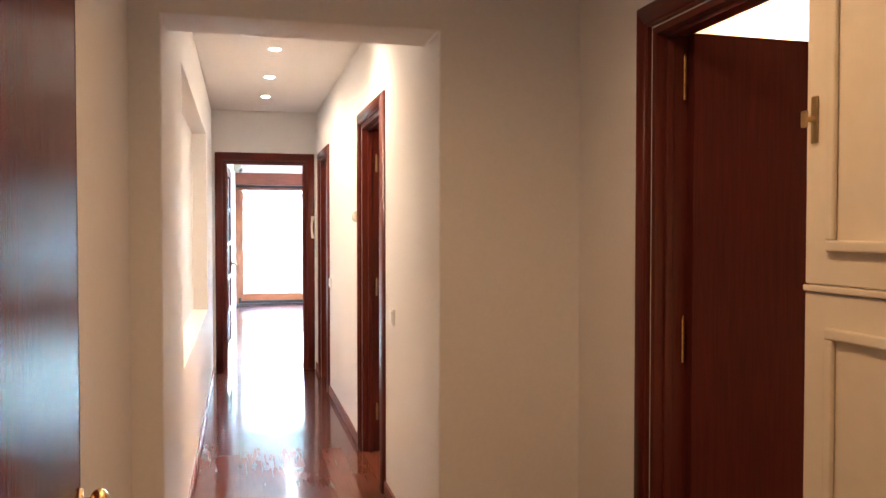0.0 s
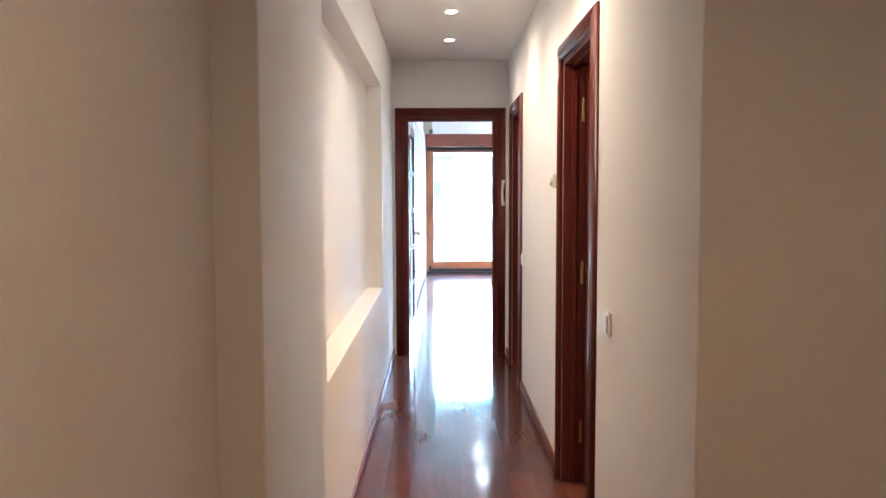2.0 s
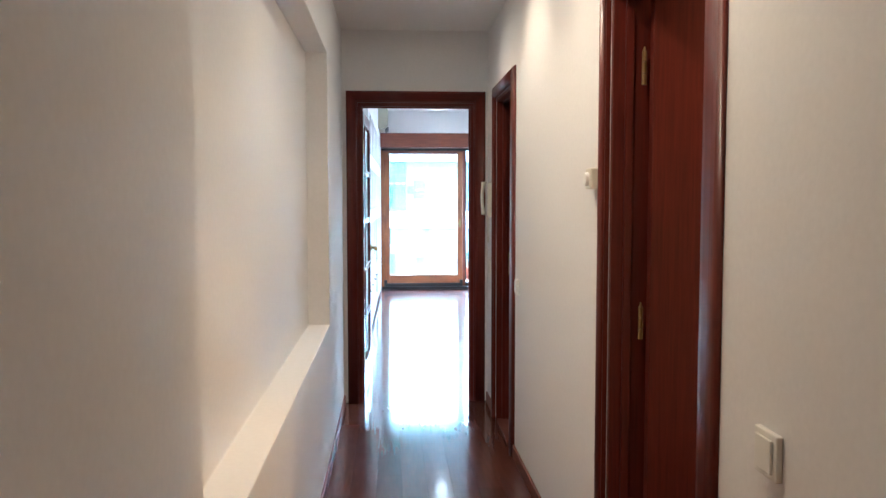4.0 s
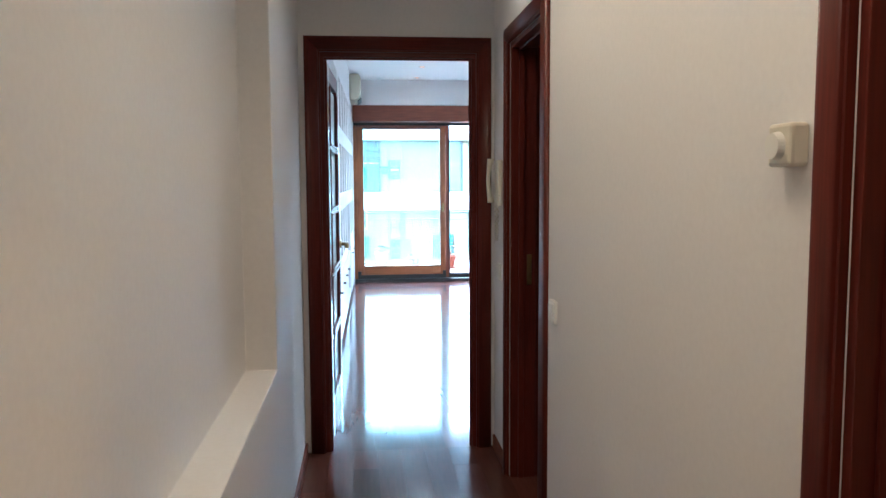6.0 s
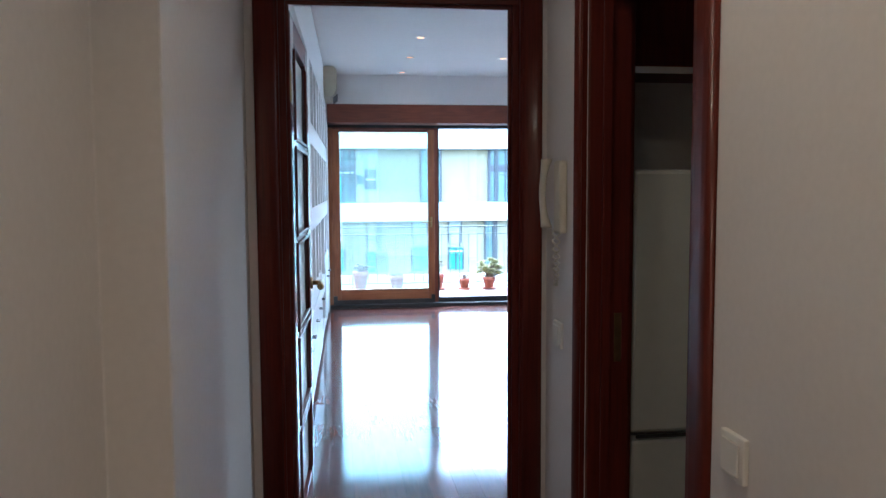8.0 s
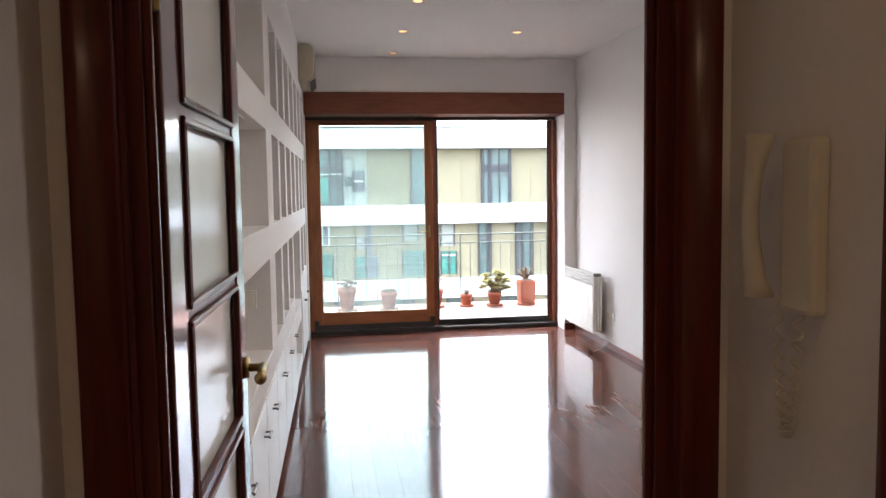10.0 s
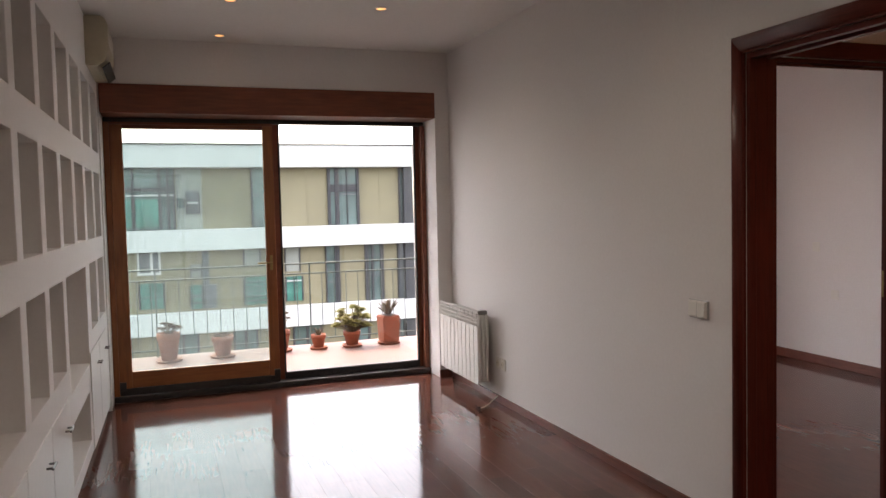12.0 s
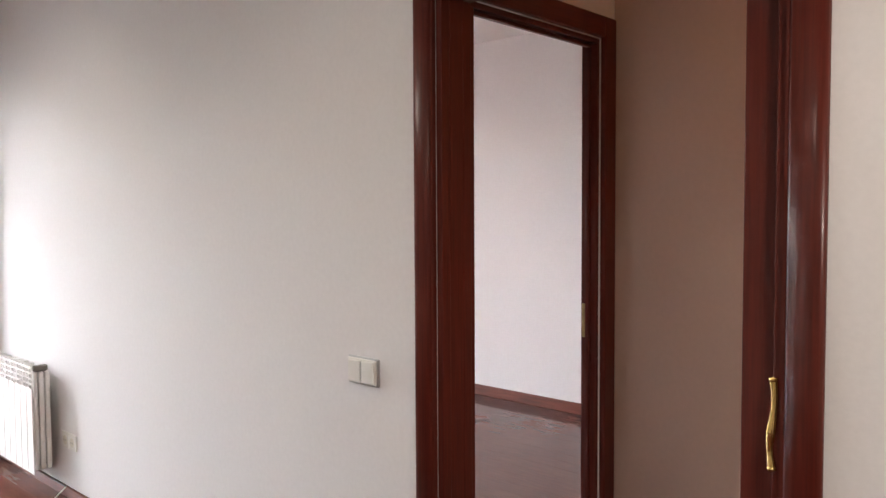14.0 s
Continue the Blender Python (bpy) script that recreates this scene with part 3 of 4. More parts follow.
def bar_handle(parent, y, z):
    bm = bmesh.new()
    for s in (-1, 1):
        add_tube(bm, (XS + 0.007, y + s * 0.032, z), (XS + 0.030, y + s * 0.032, z), 0.0045, n=8)
    add_tube(bm, (XS + 0.030, y - 0.045, z), (XS + 0.030, y + 0.045, z), 0.005, n=8)
    part("handle", bm, GUNMETAL, parent, "small dark steel bar handle")


for y0, y1, z0, z1, hy, hz in ((0.875, 1.51, 0.075, 0.60, 1.38, 0.49), (1.52, 2.055, 0.075, 0.60, 1.95, 0.49), (2.065, 2.595, 0.075, 0.60, 2.35, 0.49), (2.605, 3.135, 0.075, 0.60, 2.97, 0.49),
                                (3.145, 3.675, 0.075, 0.60, 3.54, 0.49), (3.685, 4.24, 0.075, 0.60, 4.07, 0.49), (5.19, 5.715, 0.075, 0.64, 5.575, 0.52), (5.725, 6.26, 0.075, 0.64, 6.10, 0.525)):
    d = box("door", XS + 0.0005, XS + 0.007, y0 + 0.003, y1 - 0.003, z0, z1, FRONT, shelf, 0.002, "white flush cupboard door")
    bar_handle(d, hy, hz)

# ---- fittings ----
def switch(axis, face, out, u, z, w=0.082, h=0.082, rockers=1, label="white plastic light switch on the wall", category="light switch", name="light_switch", m=PLASTIC, flat=1.0):
    t = thing(name, label, category)

    def bx(n, u0, u1, z0, z1, d0, d1, mm, bev):
        a, b = sorted((face + out * d0 * flat, face + out * d1 * flat))
        if axis == "x":
            box(n, a, b, u0, u1, z0, z1, mm, t, bev * flat)
        else:
            box(n, u0, u1, a, b, z0, z1, mm, t, bev)

    bx("plate", u - w / 2, u + w / 2, z - h / 2, z + h / 2, 0, 0.012, m, 0.003)
    n = max(1, rockers)
    rw = (w - 0.022) / n
    for k in range(n):
        u0 = u - w / 2 + 0.011 + k * rw
        bx("rocker", u0 + 0.001, u0 + rw - 0.001, z - h / 2 + 0.011, z + h / 2 - 0.011, 0.0122, 0.017, m, 0.002)
    return t


switch("x", 0.498, -1, -3.99, 0.948)
switch("x", 0.498, -1, -1.288, 0.938)
switch("x", 0.498, -1, -0.17, 0.95)
t = thing("double_light_switch", "double light switch with grey steel rim beside the sliding door", "light switch")
box("rim", 2.357, 2.365, 3.148, 3.283, 0.905, 0.990, STEEL, t, 0.003, "brushed grey steel rim")
box("plate", 2.350, 2.3568, 3.153, 3.278, 0.909, 0.986, PLASTIC, t, 0.003)
for y0, y1 in ((3.159, 3.213), (3.218, 3.272)):
    box("rocker", 2.3455, 2.3498, y0, y1, 0.915, 0.980, PLASTIC, t, 0.002)
# dark sliver paints the shade between the two rockers
box("gap_shade", 2.3492, 2.3499, 3.2135, 3.2175, 0.915, 0.980, GUNMETAL, t)
switch("x", 3.28, -1, 2.33, 1.0)
plate = switch("y", 2.5, -1, -0.44, 0.952, 0.12, 0.085, 1, "white socket plate inside a bookcase niche", "socket", "socket_plate")
plate.matrix_basis = SKEW
t = thing("wall_socket", "white double wall socket above the skirting", "socket")
for k in (0, 1):
    y = 5.395 + k * 0.085
    p = box("plate", 2.356, 2.365, y - 0.04, y + 0.04, 0.25, 0.33, PLASTIC, t, 0.003)
    bm = bmesh.new()
    add_tube(bm, (2.356, y, 0.29), (2.3535, y, 0.29), 0.024, 0.022, 20)
    part("socket_face", bm, PLASTIC_OLD, p)
    bm = bmesh.new()
    for dy in (-0.0095, 0.0095):
        add_tube(bm, (2.3537, y + dy, 0.29), (2.3529, y + dy, 0.29), 0.0035, n=10)
    part("socket_holes", bm, RADDARK, p)
for y, z in ((5.55, 1.02), (5.35, 0.62)):
    switch("x", 5.42, -1, y, z, label="white plastic socket on the bedroom wall", category="socket", name="bedroom_socket", flat=0.3)

t = thing("thermostat", "cream plastic room thermostat on the wall", "thermostat")
box("housing", 0.468, 0.498, -2.85, -2.78, 1.425, 1.492, PLASTIC_OLD, t, 0.006)
bm = bmesh.new()
add_tube(bm, (0.469, -2.812, 1.457), (0.457, -2.812, 1.457), 0.023, 0.020, 24)
part("dial", bm, PLASTIC, t)

t = thing("intercom_phone", "old white intercom handset hung on the wall", "intercom")
box("base", 0.472, 0.498, -0.245, -0.175, 1.275, 1.50, PLASTIC_OLD, t, 0.008)
bm = bmesh.new()
rings = []
for k in range(15):
    u = k / 14
    wide = 0.013 + 0.010 * abs(2 * u - 1) ** 3
    c = Vector((0.455 - 0.014 * math.sin(math.pi * u), -0.158, 1.292 + 0.215 * u))
    rings.append([bm.verts.new(c + Vector((wide * 0.8 * math.cos(a), wide * math.sin(a), 0))) for a in (2 * math.pi * q / 12 for q in range(12))])
for lo, hi in zip(rings, rings[1:]):
    for q in range(12):
        bm.faces.new((lo[q], lo[(q + 1) % 12], hi[(q + 1) % 12], hi[q]))
bm.faces.new(rings[0][::-1])
bm.faces.new(rings[-1])
part("handset", bm, PLASTIC_OLD, t, "", True)
bm = bmesh.new()
prev = None
for k in range(150):
    a, u = k * 0.9, k / 149
    sag = math.sin(math.pi * u)
    z = 1.285 - 0.175 * sag
    p = Vector((0.478 + 0.006 * math.cos(a), -0.165 - 0.05 * u + 0.006 * math.sin(a), z))
    if prev:
        add_tube(bm, prev, p, 0.0022, n=5, caps=False)
    prev = p
part("coiled_cord", bm, PLASTIC_OLD, t)


# ceiling spots
def spot(name, x, y, z, bulb, power, colour, group, blend=0.6, size=115, tilt=0):
    t = thing(name, "small round recessed halogen spotlight in the ceiling", "ceiling spotlight", group, (x, y, z))
    bm = bmesh.new()
    add_lathe(bm, [(0.032, 0.0005), (0.032, -0.003), (0.041, -0.004), (0.043, -0.001), (0.043, 0.0005)], n=28)
    part("ring", bm, STEEL if bulb is BULB_DIM else PLASTIC, t, "", True)
    bm = bmesh.new()
    add_tube(bm, (0, 0, -0.0012), (0, 0, -0.0028), 0.031, 0.027, 24)
    part("bulb", bm, bulb, t, "glowing halogen bulb")
    lamp = new(name + "_light", bpy.data.lights.new(name + "_light", "SPOT"))
    lamp.data.energy, lamp.data.color, lamp.data.spot_size, lamp.data.spot_blend, lamp.data.shadow_soft_size = power, colour, radians(size), blend, 0.085
    lamp.matrix_world = pose(x, y, z - 0.06, 0, -tilt, 0)


for y, share, tilt in ((-0.858, 0.45, 16), (-1.755, 1.0, 20), (-2.674, 1.1, 6), (-3.58, 1.2, 19)):
    spot("ceiling_spotlight", -0.008, y, HALL_H, BULB, SPOT_HALL * share, HALL_WARM, "hall ceiling spotlights", 0.9, 140, tilt)
# entrance spots are out of view; the rear one is added light
for x, y in ((0.23, -6.35), (0.23, -8.1)):
    spot("ceiling_spotlight", x, y, HALL_H, BULB, SPOT_FOYER, WARM, "entrance ceiling spotlights", 1.0, 160, 2)
# spots below y 4 are unseen, added as fill in place of daylight
for x, y in ((0.53, 2.2), (0.53, 4.2), (0.528, 5.21), (0.532, 6.2), (1.458, 1.2), (1.458, 3.2), (1.458, 5.178)):
    spot("ceiling_spotlight", x, y, LIVING_H, BULB_DIM, (0.05 if y > 6 else SPOT_LIVING * (4.6 if x > 1 and y < 2 else 1)), (1.0, 0.93, 0.84), "living room ceiling spotlights", 1.0, 155)
spot("ceiling_spotlight", 2.0, -5.22, HALL_H, BULB, 3.0, WARM, "side room spotlights", 0.8, 150)
# unseen lamps added to brighten the lobby and study walls
spot("ceiling_spotlight", 2.85, 1.5, LIVING_H, BULB, 1.1, WARM, "side room spotlights", 0.9, 150)
spot("ceiling_spotlight", 1.5, -3.3, HALL_H, BULB, 2.5, WARM, "side room spotlights", 0.8, 150)

# air conditioner high on the wall beside the terrace window
t = thing("air_conditioner", "cream wall-mounted air conditioner above the bookcase end", "air conditioner")
bm = bmesh.new()
prof = [(-0.326, 2.695), (-0.218, 2.695), (-0.190, 2.655), (-0.190, 2.49), (-0.208, 2.415), (-0.255, 2.38), (-0.326, 2.38)]
a = [bm.verts.new((x, 5.72, z)) for x, z in prof]
b = [bm.verts.new((x, 6.40, z)) for x, z in prof]
bm.faces.new(a)
bm.faces.new(b[::-1])
for k in range(len(prof)):
    bm.faces.new((a[k], b[k], b[(k + 1) % 7], a[(k + 1) % 7]))
bmesh.ops.bevel(bm, geom=bm.edges[:], offset=0.008, segments=2, affect="EDGES")
part("housing", bm, CREAM_SHADED, t)
bm = add_box(bmesh.new(), -0.03, 0.03, -0.31, 0.31, -0.004, 0.004, 0.002)
bmesh.ops.transform(bm, verts=bm.verts, matrix=pose(-0.205, 6.04, 2.385, 0, -40, 0))
part("air_flap", bm, DARKMETAL, t, "open dark outlet flap")
box("front_grille", -0.1905, -0.187, 5.76, 6.36, 2.535, 2.645, PLASTIC_OLD, t, 0.001)

# radiator
t = thing("radiator", "white aluminium sectional radiator hung under the wall", "radiator", at=(2.235, 5.56, 0.12))
bm = solid((0, 0.004), (0.0045, 0.0775), (0, 0.545), [(-1, 1, 0.009 + 0.037 * c, 0.036 + 0.037 * c, 0.435 + 0.027 * r, 0.455 + 0.027 * r) for c in (0, 1) for r in range(4)])
add_box(bm, 0.020, 0.085, 0.034, 0.048, 0.02, 0.53)
add_box(bm, 0.004, 0.022, 0.008, 0.074, 0.02, 0.425)
section = part("section", bm, RADWHITE, t)
for k in range(1, 10):
    s = new("section", section.data)
    s.parent = t
    s.matrix_basis = Matrix.Translation((0, 0.082 * k, 0))
for z in (0.06, 0.50):
    bm = add_tube(bmesh.new(), (0.055, 0.012, z), (0.055, 0.812, z), 0.02, n=16)
    part("header_pipe", bm, RADDARK, t)
part("valve", add_box(bmesh.new(), 0.012, 0.078, -0.006, 0.03, 0.518, 0.549, 0.008), RADDARK, t, "grey end cap with bleed valve")
for x0, x1 in ((0.008, 0.028), (0.033, 0.058), (0.063, 0.086)):
    box("end_fin", x0, x1, -0.003, 0.03, 0.02, 0.516, RADWHITE, t, 0.006)
for y in (0.15, 0.65):
    box("wall_bracket", 0.085, 0.131, y, y + 0.02, 0.46, 0.50, RADWHITE, t)
t = thing("cable_end", "thin pale cable with a dark plug lying on the floor", "cable")
bm = bmesh.new()
prev = None
for p in ((2.346, 5.465, 0.052), (2.31, 5.45, 0.035), (2.25, 5.41, 0.012), (2.19, 5.37, 0.006), (2.15, 5.345, 0.010)):
    if prev:
        add_tube(bm, prev, p, 0.003, n=8)
    prev = p
part("wire", bm, PLASTIC_OLD, t)
bm = add_tube(bmesh.new(), (2.15, 5.345, 0.012), (2.125, 5.325, 0.014), 0.011, 0.013, 12)
add_tube(bm, (2.125, 5.328, 0.018), (2.115, 5.335, 0.040), 0.004, n=8)
add_tube(bm, (2.125, 5.318, 0.014), (2.150, 5.300, 0.008), 0.004, n=8)
part("plug", bm, DARKMETAL, t, "small dark plug")
part("wall_cable", add_tube(bmesh.new(), (2.347, 5.66, 0.0555), (2.347, 5.465, 0.0555), 0.003, n=8), DARKMETAL, t)

# cream cupboard in the entrance
t = thing("wardrobe", "cream lacquered built-in wardrobe with moulded panel doors", "wardrobe")
box("carcass", 0.968, 1.048, -9.58, -6.307, 0.0, 2.51, CREAM, t, 0.003)
def panel_door(y0, y1, z0, z1, latch):
    d = box("door", 0.950, 0.967, y0, y1, z0, z1, CREAM, t, 0.004)
    m, w = 0.070, 0.024
    for name, a, b, c, e in (("moulding", y0 + m, y1 - m, z0 + m, z0 + m + w), ("moulding", y0 + m, y1 - m, z1 - m - w, z1 - m), ("moulding", y0 + m, y0 + m + w, z0 + m + w, z1 - m - w), ("moulding", y1 - m - w, y1 - m, z0 + m + w, z1 - m - w)):
        box(name, 0.937, 0.9498, a, b, c, e, CREAM, d, 0.005, segments=3)
    if latch:
        bm = add_box(bmesh.new(), 0.944, 0.950, y1 - 0.038, y1 - 0.018, latch - 0.05, latch + 0.05, 0.003)
        add_tube(bm, (0.944, y1 - 0.028, latch), (0.922, y1 - 0.028, latch), 0.006, n=10)
        add_box(bm, 0.918, 0.925, y1 - 0.037, y1 - 0.019, latch - 0.018, latch + 0.018, 0.003)
        part("latch", bm, BRASS_OLD, d, "small tarnished brass latch")
for k in range(4):
    y1 = -6.315 - 0.62 * k
    panel_door(y1 - 0.612, y1, 1.262, 2.44, 1.61 if k == 0 else 0)
    panel_door(y1 - 0.612, y1, 0.08, 1.245, 0)
box("rail", 0.944, 0.967, -8.8, -6.315, 1.2465, 1.2605, CREAM, t, 0.003)

# kitchen corner seen through its door
t = thing("fridge", "pale two-door fridge freezer standing in the kitchen corner", "fridge")
box("body", 0.665, 1.255, -0.30, -0.01, 0.02, 1.47, FRIDGE, t, 0.01)
box("door", 0.665, 1.255, -0.355, -0.302, 0.675, 1.468, FRIDGE, t, 0.012)
box("freezer_door", 0.665, 1.255, -0.355, -0.302, 0.03, 0.655, FRIDGE, t, 0.012)
box("grip", 0.68, 1.24, -0.362, -0.3555, 0.66, 0.672, DARKMETAL, t, 0.002)
t = thing("kitchen_wall_cupboard", "dark wall cupboard with a pale bottom edge over the fridge", "cupboard")
box("body", 0.665, 1.255, -0.33, -0.002, 1.77, 2.35, MAHOGANY, t, 0.003)
box("edge_trim", 0.665, 1.255, -0.336, -0.3305, 1.752, 1.772, FRONT, t, 0.002)

# ---- terrace ----
balcony = structure("balcony", "terrace floor of pinkish terracotta tiles", "balcony")
box("slab", -1.6, 4.6, 6.935, 8.78, -0.25, -0.03, SLABWHITE, balcony)
box("paving", -1.6, 4.6, 6.935, 8.70, -0.0295, -0.015, TILE, balcony)
# unseen slab, added to hold sky light off the terrace
tagged(box("terrace_shade_slab", -1.6, 4.6, 6.935, 8.2, 2.62, 2.82, SLABWHITE), "unseen white slab added to shade the terrace", "balcony", kind="structure")
rail = thing("railing", "thin dark green iron terrace railing with upright bars", "railing")
for z, r in ((0.872, 0.010), (0.765, 0.008), (0.06, 0.008)):
    part("rail", add_tube(bmesh.new(), (-1.55, 8.6, z), (4.55, 8.6, z), r, n=8), IRON, rail)
bar = part("baluster", add_tube(bmesh.new(), (0, 8.6, 0.06), (0, 8.6, 0.765), 0.005, n=6), IRON, rail)
bar.matrix_basis = Matrix.Translation((-1.5, 0, 0))
for k in range(1, 46):
    o = new("baluster", bar.data)
    o.parent = rail
    o.matrix_basis = Matrix.Translation((-1.5 + 0.1325 * k, 0, 0))
for x in (-1.55, 0.0, 1.55, 3.1, 4.55):
    box("post", x - 0.007, x + 0.007, 8.591, 8.609, -0.015, 0.872, IRON, rail)


def leaf_mesh(bm, base, tip, width, thick, bend=0.0):
    """A fleshy tapering leaf from base to tip."""
    base, tip = Vector(base), Vector(tip)
    d = tip - base
    side = d.cross(Vector((0, 0, 1)))
    side = side.normalized() if side.length > 1e-5 else Vector((1, 0, 0))
    up = side.cross(d).normalized()
    rows = []
    for u, w in ((0, 0.45), (0.35, 0.9), (0.7, 1.0), (0.92, 0.55)):
        c = base + d * u + up * (bend * math.sin(u * math.pi))
        rows.append([bm.verts.new(c + side * width * w / 2), bm.verts.new(c + up * thick * w / 2), bm.verts.new(c - side * width * w / 2), bm.verts.new(c - up * thick * w / 2)])
    end = bm.verts.new(tip)
    for lo, hi in zip(rows, rows[1:]):
        for k in range(4):
            bm.faces.new((lo[k], lo[(k + 1) % 4], hi[(k + 1) % 4], hi[k]))
    for k in range(4):
        bm.faces.new((rows[-1][k], rows[-1][(k + 1) % 4], end))


def pot(label, x, y, r, h, m, square=False, turn=0):
    t = thing("plant_pot", label, "potted plant", "terrace plant pots", (x, y, -0.015))
    if square:
        bm = bmesh.new()
        bmesh.ops.create_cone(bm, cap_ends=True, segments=4, radius1=r * 1.15, radius2=r * 1.36, depth=h, matrix=pose(0, 0, 0.025 + h / 2, 0, 0, 45 + turn))
        bmesh.ops.bevel(bm, geom=bm.edges[:], offset=0.012, segments=2, affect="EDGES")
        part("pot", bm, m, t)
        top = h + 0.026
    else:
        bm = add_lathe(bmesh.new(), [(r * 0.66, 0.022), (r * 0.93, h * 0.76), (r * 1.0, h * 0.77), (r * 1.03, h), (r * 0.92, h), (r * 0.9, h * 0.9)], n=28)
        part("pot", bm, m, t, "", True)
        top = h * 0.9
    part("saucer", add_lathe(bmesh.new(), [(r * 0.8, 0), (r * 1.12, 0.004), (r * 1.18, 0.026), (r * 1.1, 0.026), (r * 1.02, 0.010)], n=28), m, t, "", True)
    part("soil", add_lathe(bmesh.new(), [(r * 0.88, top - 0.004), (r * 0.6, top + 0.008), (0.01, top + 0.01)], n=20), SOIL, t)
    return t, top


rng = random.Random(4)


def rosettes(t, top, spread, height, count, size, m, low=0.75):
    stems, leaves = bmesh.new(), bmesh.new()
    for _ in range(count):
        a, u = rng.uniform(0, 6.28), rng.random() ** 0.5
        tip = Vector((spread * u * math.cos(a), spread * u * math.sin(a), top + height * (1 - 0.45 * u * u) * rng.uniform(low, 1.0)))
        mid = Vector((tip.x * 0.35, tip.y * 0.35, top + (tip.z - top) * 0.5))
        add_tube(stems, (tip.x * 0.1, tip.y * 0.1, top - 0.02), mid, 0.008, 0.006, 6)
        add_tube(stems, mid, tip, 0.006, 0.004, 6)
        for k in range(13):
            b, lift = k * 2.4 + a, 0.15 + 0.07 * k
            s = size * (1.0 - 0.045 * k)
            leaf_mesh(leaves, tip, tip + Vector((s * math.cos(b) * math.cos(lift), s * math.sin(b) * math.cos(lift), s * math.sin(lift))), s * 0.55, 0.007)
    part("stems", stems, STALK, t)
    part("leaves", leaves, m, t)


def spikes(t, top, count, length, width, m, open_=0.6):
    leaves = bmesh.new()
    for k in range(count):
        a, tilt = k * 2.4 + rng.uniform(-0.3, 0.3), open_ * (0.15 + 0.85 * (k / count)) * rng.uniform(0.8, 1.1)
        l = length * rng.uniform(0.75, 1.0)
        base = Vector((0.015 * math.cos(a), 0.015 * math.sin(a), top - 0.01))
        leaf_mesh(leaves, base, base + Vector((l * math.sin(tilt) * math.cos(a), l * math.sin(tilt) * math.sin(a), l * math.cos(tilt))), width, width * 0.5, 0.012)
    part("leaves", leaves, m, t)


t, top = pot("pale terracotta pot with a small drooping succulent", 0.105, 8.35, 0.108, 0.285, TERRA_PALE)
rosettes(t, top, 0.12, 0.12, 14, 0.055, LEAF_DULL)
t, top = pot("pale terracotta pot with a low dry succulent", 0.615, 8.36, 0.105, 0.215, TERRA_PALE)
rosettes(t, top, 0.08, 0.05, 8, 0.05, LEAF_DULL)
t, top = pot("terracotta pot with a tall sparse shrub", 1.20, 8.40, 0.095, 0.22, TERRACOTTA)
rosettes(t, top, 0.13, 0.22, 11, 0.045, LEAF_DULL)
t, top = pot("small terracotta pot with a spiky seedling", 1.582, 8.36, 0.078, 0.155, TERRACOTTA)
spikes(t, top, 12, 0.12, 0.016, LEAF_DULL, 1.0)
t, top = pot("red terracotta pot with a bushy yellow-green rosette succulent", 1.936, 8.35, 0.09, 0.17, TERRACOTTA)
rosettes(t, top, 0.175, 0.31, 60, 0.066, LEAF, 0.3)
t, top = pot("large square terracotta pot with thick upright aloe leaves", 2.34, 8.35, 0.105, 0.285, TERRACOTTA, True, 8)
spikes(t, top, 13, 0.21, 0.040, LEAF_DULL, 0.95)

# ---- building across the street ----
house = thing("apartment_building", "modern apartment block with white slab bands and olive cladding", "building")
YF = 31.0
box("wall", -14, 9.72, YF + 0.35, YF + 12, -12, 3.2, CLADDING, house)
for k in range(5):
    top = 3.99 - 3.08 * k if k == 0 else 0.823 - 3.12 * (k - 1)
    box("slab_band", -14.2, 9.90, YF - 0.15, YF + (12.2 if k == 0 else 0.6), top - (0.85 if k == 0 else 0.80), top, SLABWHITE, house, 0.02, "white rendered slab band")
box("end_wall", 9.5, 9.88, YF + 0.02, YF + 0.34, -12, 3.2, FARDARK, house)
box("roof_edge", -14.25, 9.95, YF - 0.2, YF + 12.3, 3.995, 4.04, FARDARK, house)


def facade_window(x0, x1, z0, z1, glass=FARGLASS, posts=(), transoms=(), frame=FARDARK, edge=0.07):
    """A window in the facade: glass, a frame round it, upright posts (x0, x1) and level transoms (z0, z1, material)."""
    w = new("window")
    w.parent = house
    w["label"] = "framed window of the apartment block"
    box("pane", x0, x1, YF + 0.30, YF + 0.34, z0, z1, glass, w)
    box("frame", x0 - edge, x0, YF + 0.20, YF + 0.345, z0, z1, frame, w)
    box("frame", x1, x1 + edge, YF + 0.20, YF + 0.345, z0, z1, frame, w)
    for a, b in posts:
        box("mullion", a, b, YF + 0.22, YF + 0.298, z0, z1, FARDARK if frame is FARDARK else frame, w)
    for a, b, m in transoms:
        box("transom", x0, x1, YF + 0.25, YF + 0.299, a, b, m, w)
    return w


def facade_panel(name, x0, x1, z0, z1, m, label, depth=0.05):
    return box(name, x0, x1, YF + 0.349 - depth, YF + 0.3495, z0, z1, m, house, 0.01, label)


UP, LOW, THIRD = (0.83, 3.13), (-2.29, 0.02), (-5.41, -3.11)
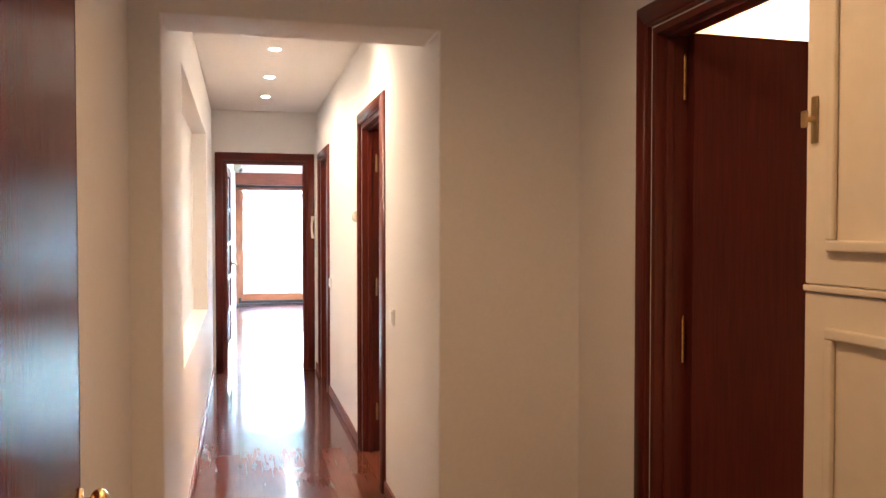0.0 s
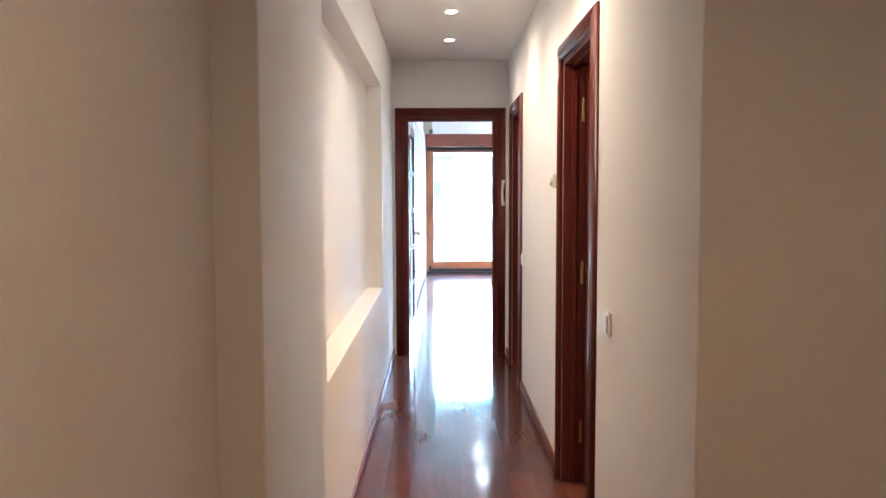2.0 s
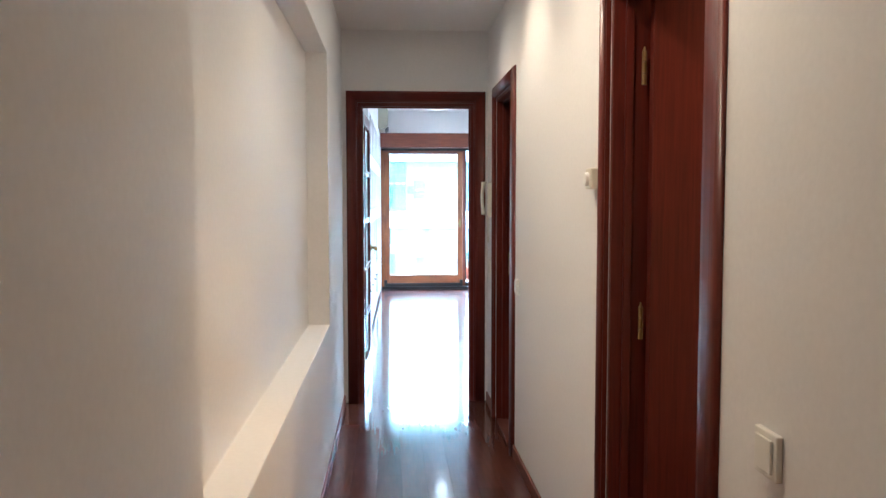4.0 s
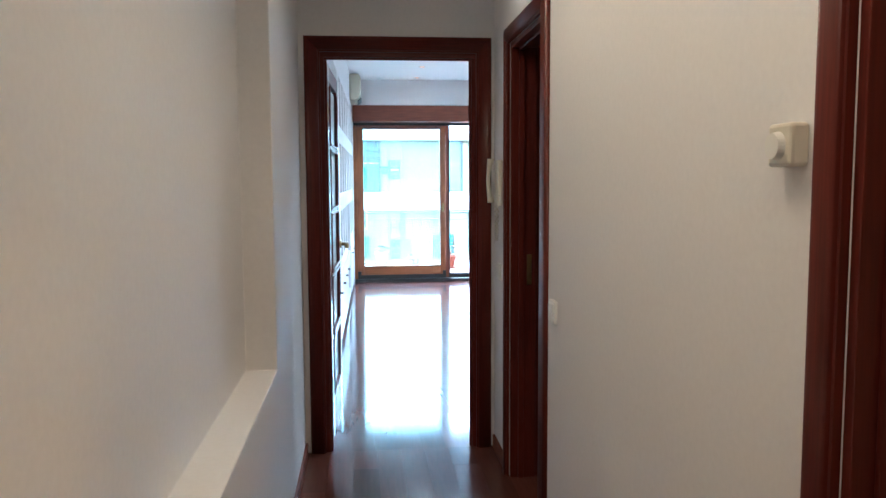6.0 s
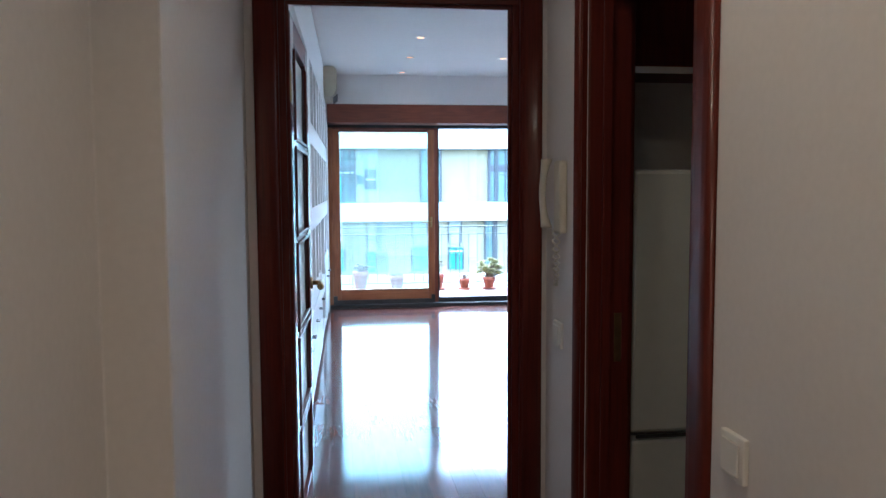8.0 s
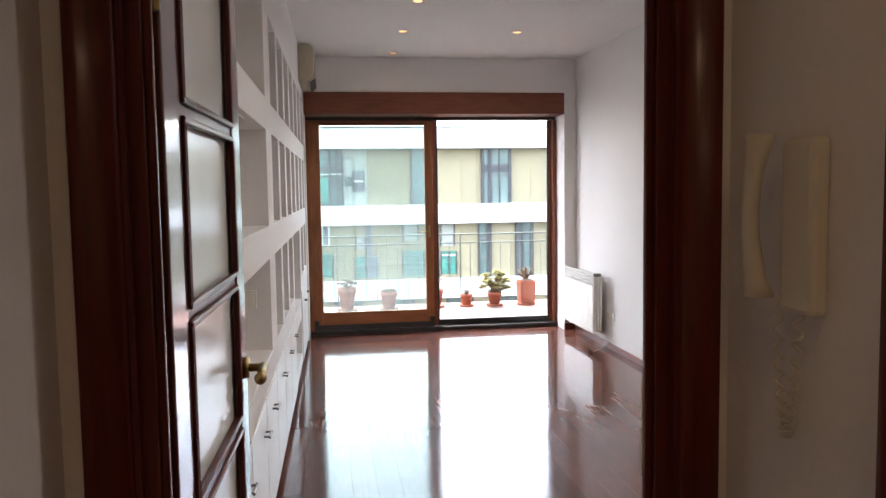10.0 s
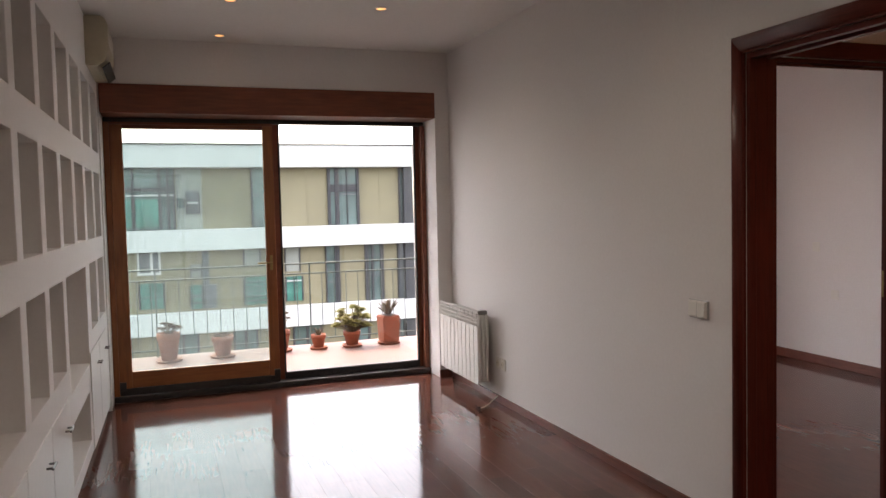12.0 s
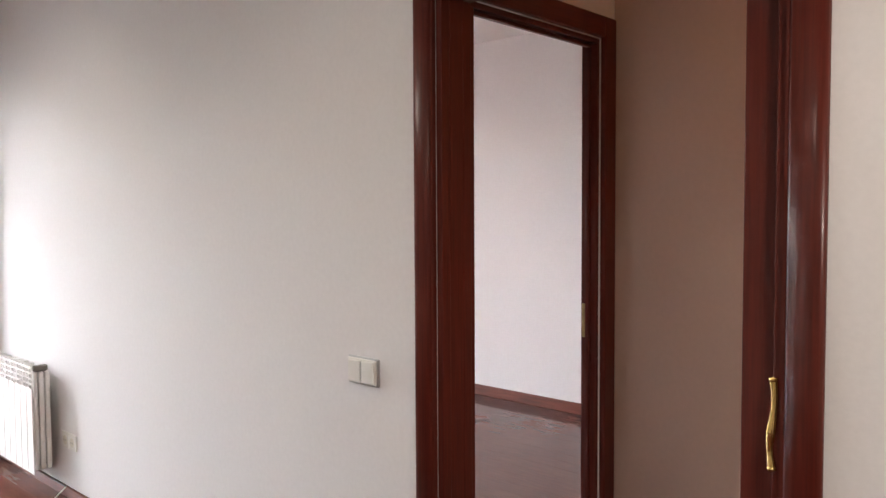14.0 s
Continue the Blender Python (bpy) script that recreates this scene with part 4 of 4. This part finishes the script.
# upper storey
facade_window(-4.2, 0.52, *UP, posts=((-2.4, -2.3), (-0.92, -0.84), (0.0, 0.1), (0.3, 0.4)), transoms=((2.10, 2.16, SLABWHITE), (2.28, 2.42, FARDARK)))
box("glass_balustrade", -0.80, -0.02, YF + 0.10, YF + 0.14, 0.95, 1.98, FARGREEN, house, 0, "green glass balustrade")
box("glass_balustrade", -2.25, -0.95, YF + 0.10, YF + 0.14, 0.95, 1.98, FARGREEN, house, 0, "green glass balustrade")
facade_panel("panel", 0.62, 1.56, *UP, FARPALE, "pale rendered wall panel", 0.006)
facade_window(0.68, 0.90, 1.62, 2.02, edge=0.03)
facade_window(1.02, 1.42, 1.40, 2.28, FARSHADE, transoms=((1.80, 1.86, SLABWHITE),), edge=0.05)
facade_window(3.45, 4.25, *UP, transoms=((2.05, 2.12, FARSHADE),))
facade_window(6.49, 7.56, *UP, posts=((6.67, 6.84), (7.15, 7.19)), transoms=((2.04, 2.10, FARSHADE), (2.16, 2.46, FARDARK)), edge=0.11)
facade_window(9.42, 9.62, *UP)
# middle storey
facade_window(-0.76, -0.08, -0.84, 0.02, FARSHADE, posts=((-0.38, -0.28),), transoms=((-0.84, -0.76, SLABWHITE),), frame=SLABWHITE)
facade_window(-0.76, 0.04, -2.12, -1.15, FARGREEN, posts=((-0.42, -0.38),), transoms=((-1.72, -1.66, FARGLASS),))
facade_window(1.07, 1.42, -1.0, -0.5, FARPALE, transoms=((-0.76, -0.72, FARDARK),), edge=0.05)
facade_window(1.03, 1.42, -2.2, -1.3, FARGREEN, transoms=((-1.75, -1.68, FARSHADE), (-2.0, -1.95, FARSHADE)), edge=0.04)
facade_panel("panel", 1.48, 1.72, -1.3, 0.02, FARSHADE, "dark grey metal panel", 0.12)
facade_panel("panel", 1.48, 1.98, -2.2, -1.31, FARSHADE, "dark grey metal panel", 0.10)
facade_window(3.05, 3.63, -0.70, 0.02, FARPALE, edge=0.05)
facade_window(3.02, 3.86, -2.18, -1.11, FARGREEN, transoms=tuple((z, z + 0.05, FARSHADE) for z in (-2.05, -1.87, -1.69, -1.51, -1.33)), edge=0.05)
facade_window(4.64, 5.16, -0.95, 0.02, FARPALE, edge=0.05)
facade_window(4.64, 5.24, -2.13, -1.15, FARGREEN, posts=((4.92, 4.96),), transoms=((-1.35, -1.30, SLABWHITE),), edge=0.05)
facade_window(6.27, 6.59, *LOW, transoms=((-0.7, -0.6, FARSHADE), (-1.5, -1.42, FARSHADE)), edge=0.05)
facade_panel("panel", 6.645, 6.80, *LOW, FARDARK, "dark metal panel", 0.12)
facade_window(7.98, 8.48, *LOW, posts=((8.11, 8.20),), transoms=((-0.5, -0.42, FARSHADE), (-1.3, -1.2, FARSHADE)), edge=0.14)
facade_window(9.30, 9.62, *LOW, FARSHADE)
for x0, x1 in ((-3.2, -1.2), (0.2, 1.2), (2.6, 3.4), (4.9, 5.9), (7.0, 7.9), (9.3, 9.62)):
    facade_window(x0, x1, *THIRD, posts=(((x0 + x1) / 2 - 0.04, (x0 + x1) / 2 + 0.04),))
for z0, z1 in (UP, LOW, THIRD):
    for x in (5.55, 8.55, 2.35):
        box("panel_joint", x - 0.02, x + 0.02, YF + 0.33, YF + 0.352, z0, z1, CLADDING, house)
tagged(box("ground", -600, 600, 9.0, 1200, -13.0, -12.0, STREET), "grey street far below the terrace", "ground", kind="structure")

# ---- parquet ----
floor = structure("floor", "glossy dark red-brown parquet of staggered boards", "floor")
for x0, x1, y0, y1 in ((-0.72, 1.17, -9.72, -4.94), (1.17, 3.12, -7.6, -4.94), (-0.72, 2.49, -4.94, 1.0), (-0.72, 2.49, 1.0, 6.68), (2.49, 3.40, 1.0, 2.90), (2.49, 5.54, 2.90, 6.68)):
    box("subfloor", x0, x1, y0, y1, -0.12, -0.0125, SUBFLOOR, floor)
bm = bmesh.new()
cz = 0.475
lo = [bm.verts.new((sx * 0.5, sy * 0.5, -0.5)) for sx, sy in ((-1, -1), (1, -1), (1, 1), (-1, 1))]
mid = [bm.verts.new((sx * 0.5, sy * 0.5, cz)) for sx, sy in ((-1, -1), (1, -1), (1, 1), (-1, 1))]
hi = [bm.verts.new((sx * (0.5 - 0.002), sy * 0.4995, 0.5)) for sx, sy in ((-1, -1), (1, -1), (1, 1), (-1, 1))]
for a, b in ((lo, mid), (mid, hi)):
    for k in range(4):
        bm.faces.new((a[k], a[(k + 1) % 4], b[(k + 1) % 4], b[k]))
bm.faces.new(hi)
plank = bpy.data.meshes.new("plank")
bm.to_mesh(plank)
bm.free()
plank.materials.append(PARQUET)
rng = random.Random(11)
PW = 0.118


def boards(x0, x1, y0, y1, joined=None):
    n = max(1, round((x1 - x0) / PW))
    w = (x1 - x0) / n
    for i in range(n):
        x, y = x0 + (i + 0.5) * w, y0
        first = True
        while y < y1 - 1e-4:
            length = rng.uniform(0.35, 1.3) if first else rng.uniform(0.95, 1.45)
            first = False
            end = min(y + length, y1)
            if y1 - end < 0.25:
                end = y1
            m = Matrix.Translation((x, (y + end) / 2, -0.006 + rng.uniform(-0.0001, 0.0001))) @ Matrix.Rotation(rng.uniform(-0.0022, 0.0022), 4, "Y") @ Matrix.Rotation(rng.uniform(-0.0003, 0.0003), 4, "X") @ Matrix.Diagonal((w - 0.0002, end - y - 0.0002, 0.012, 1))
            if joined is None:
                o = new("plank", plank)
                o.parent = floor
                o.matrix_basis = m
            else:
                for p in plank.polygons:
                    joined.faces.new([joined.verts.new(m @ plank.vertices[v].co) for v in p.vertices])
            y = end


boards(-0.59, 1.05, -8.2, -4.94)
boards(-0.485, 0.498, -4.94, 0.0)
boards(-0.38, 0.49, 0.0, 0.29)
boards(-0.62, 2.365, 0.29, 6.66)
rest = bmesh.new()
boards(-0.59, 1.05, -9.6, -8.2, rest)
boards(1.05, 3.0, -7.5, -4.94, rest)
boards(0.498, 2.37, -4.82, 0.0, rest)
boards(2.365, 3.32, 1.1, 2.93, rest)
boards(2.49, 5.42, 2.93, 6.43, rest)
tagged(part("boards", rest, PARQUET, floor, "parquet of the side rooms"), kind="stuff")
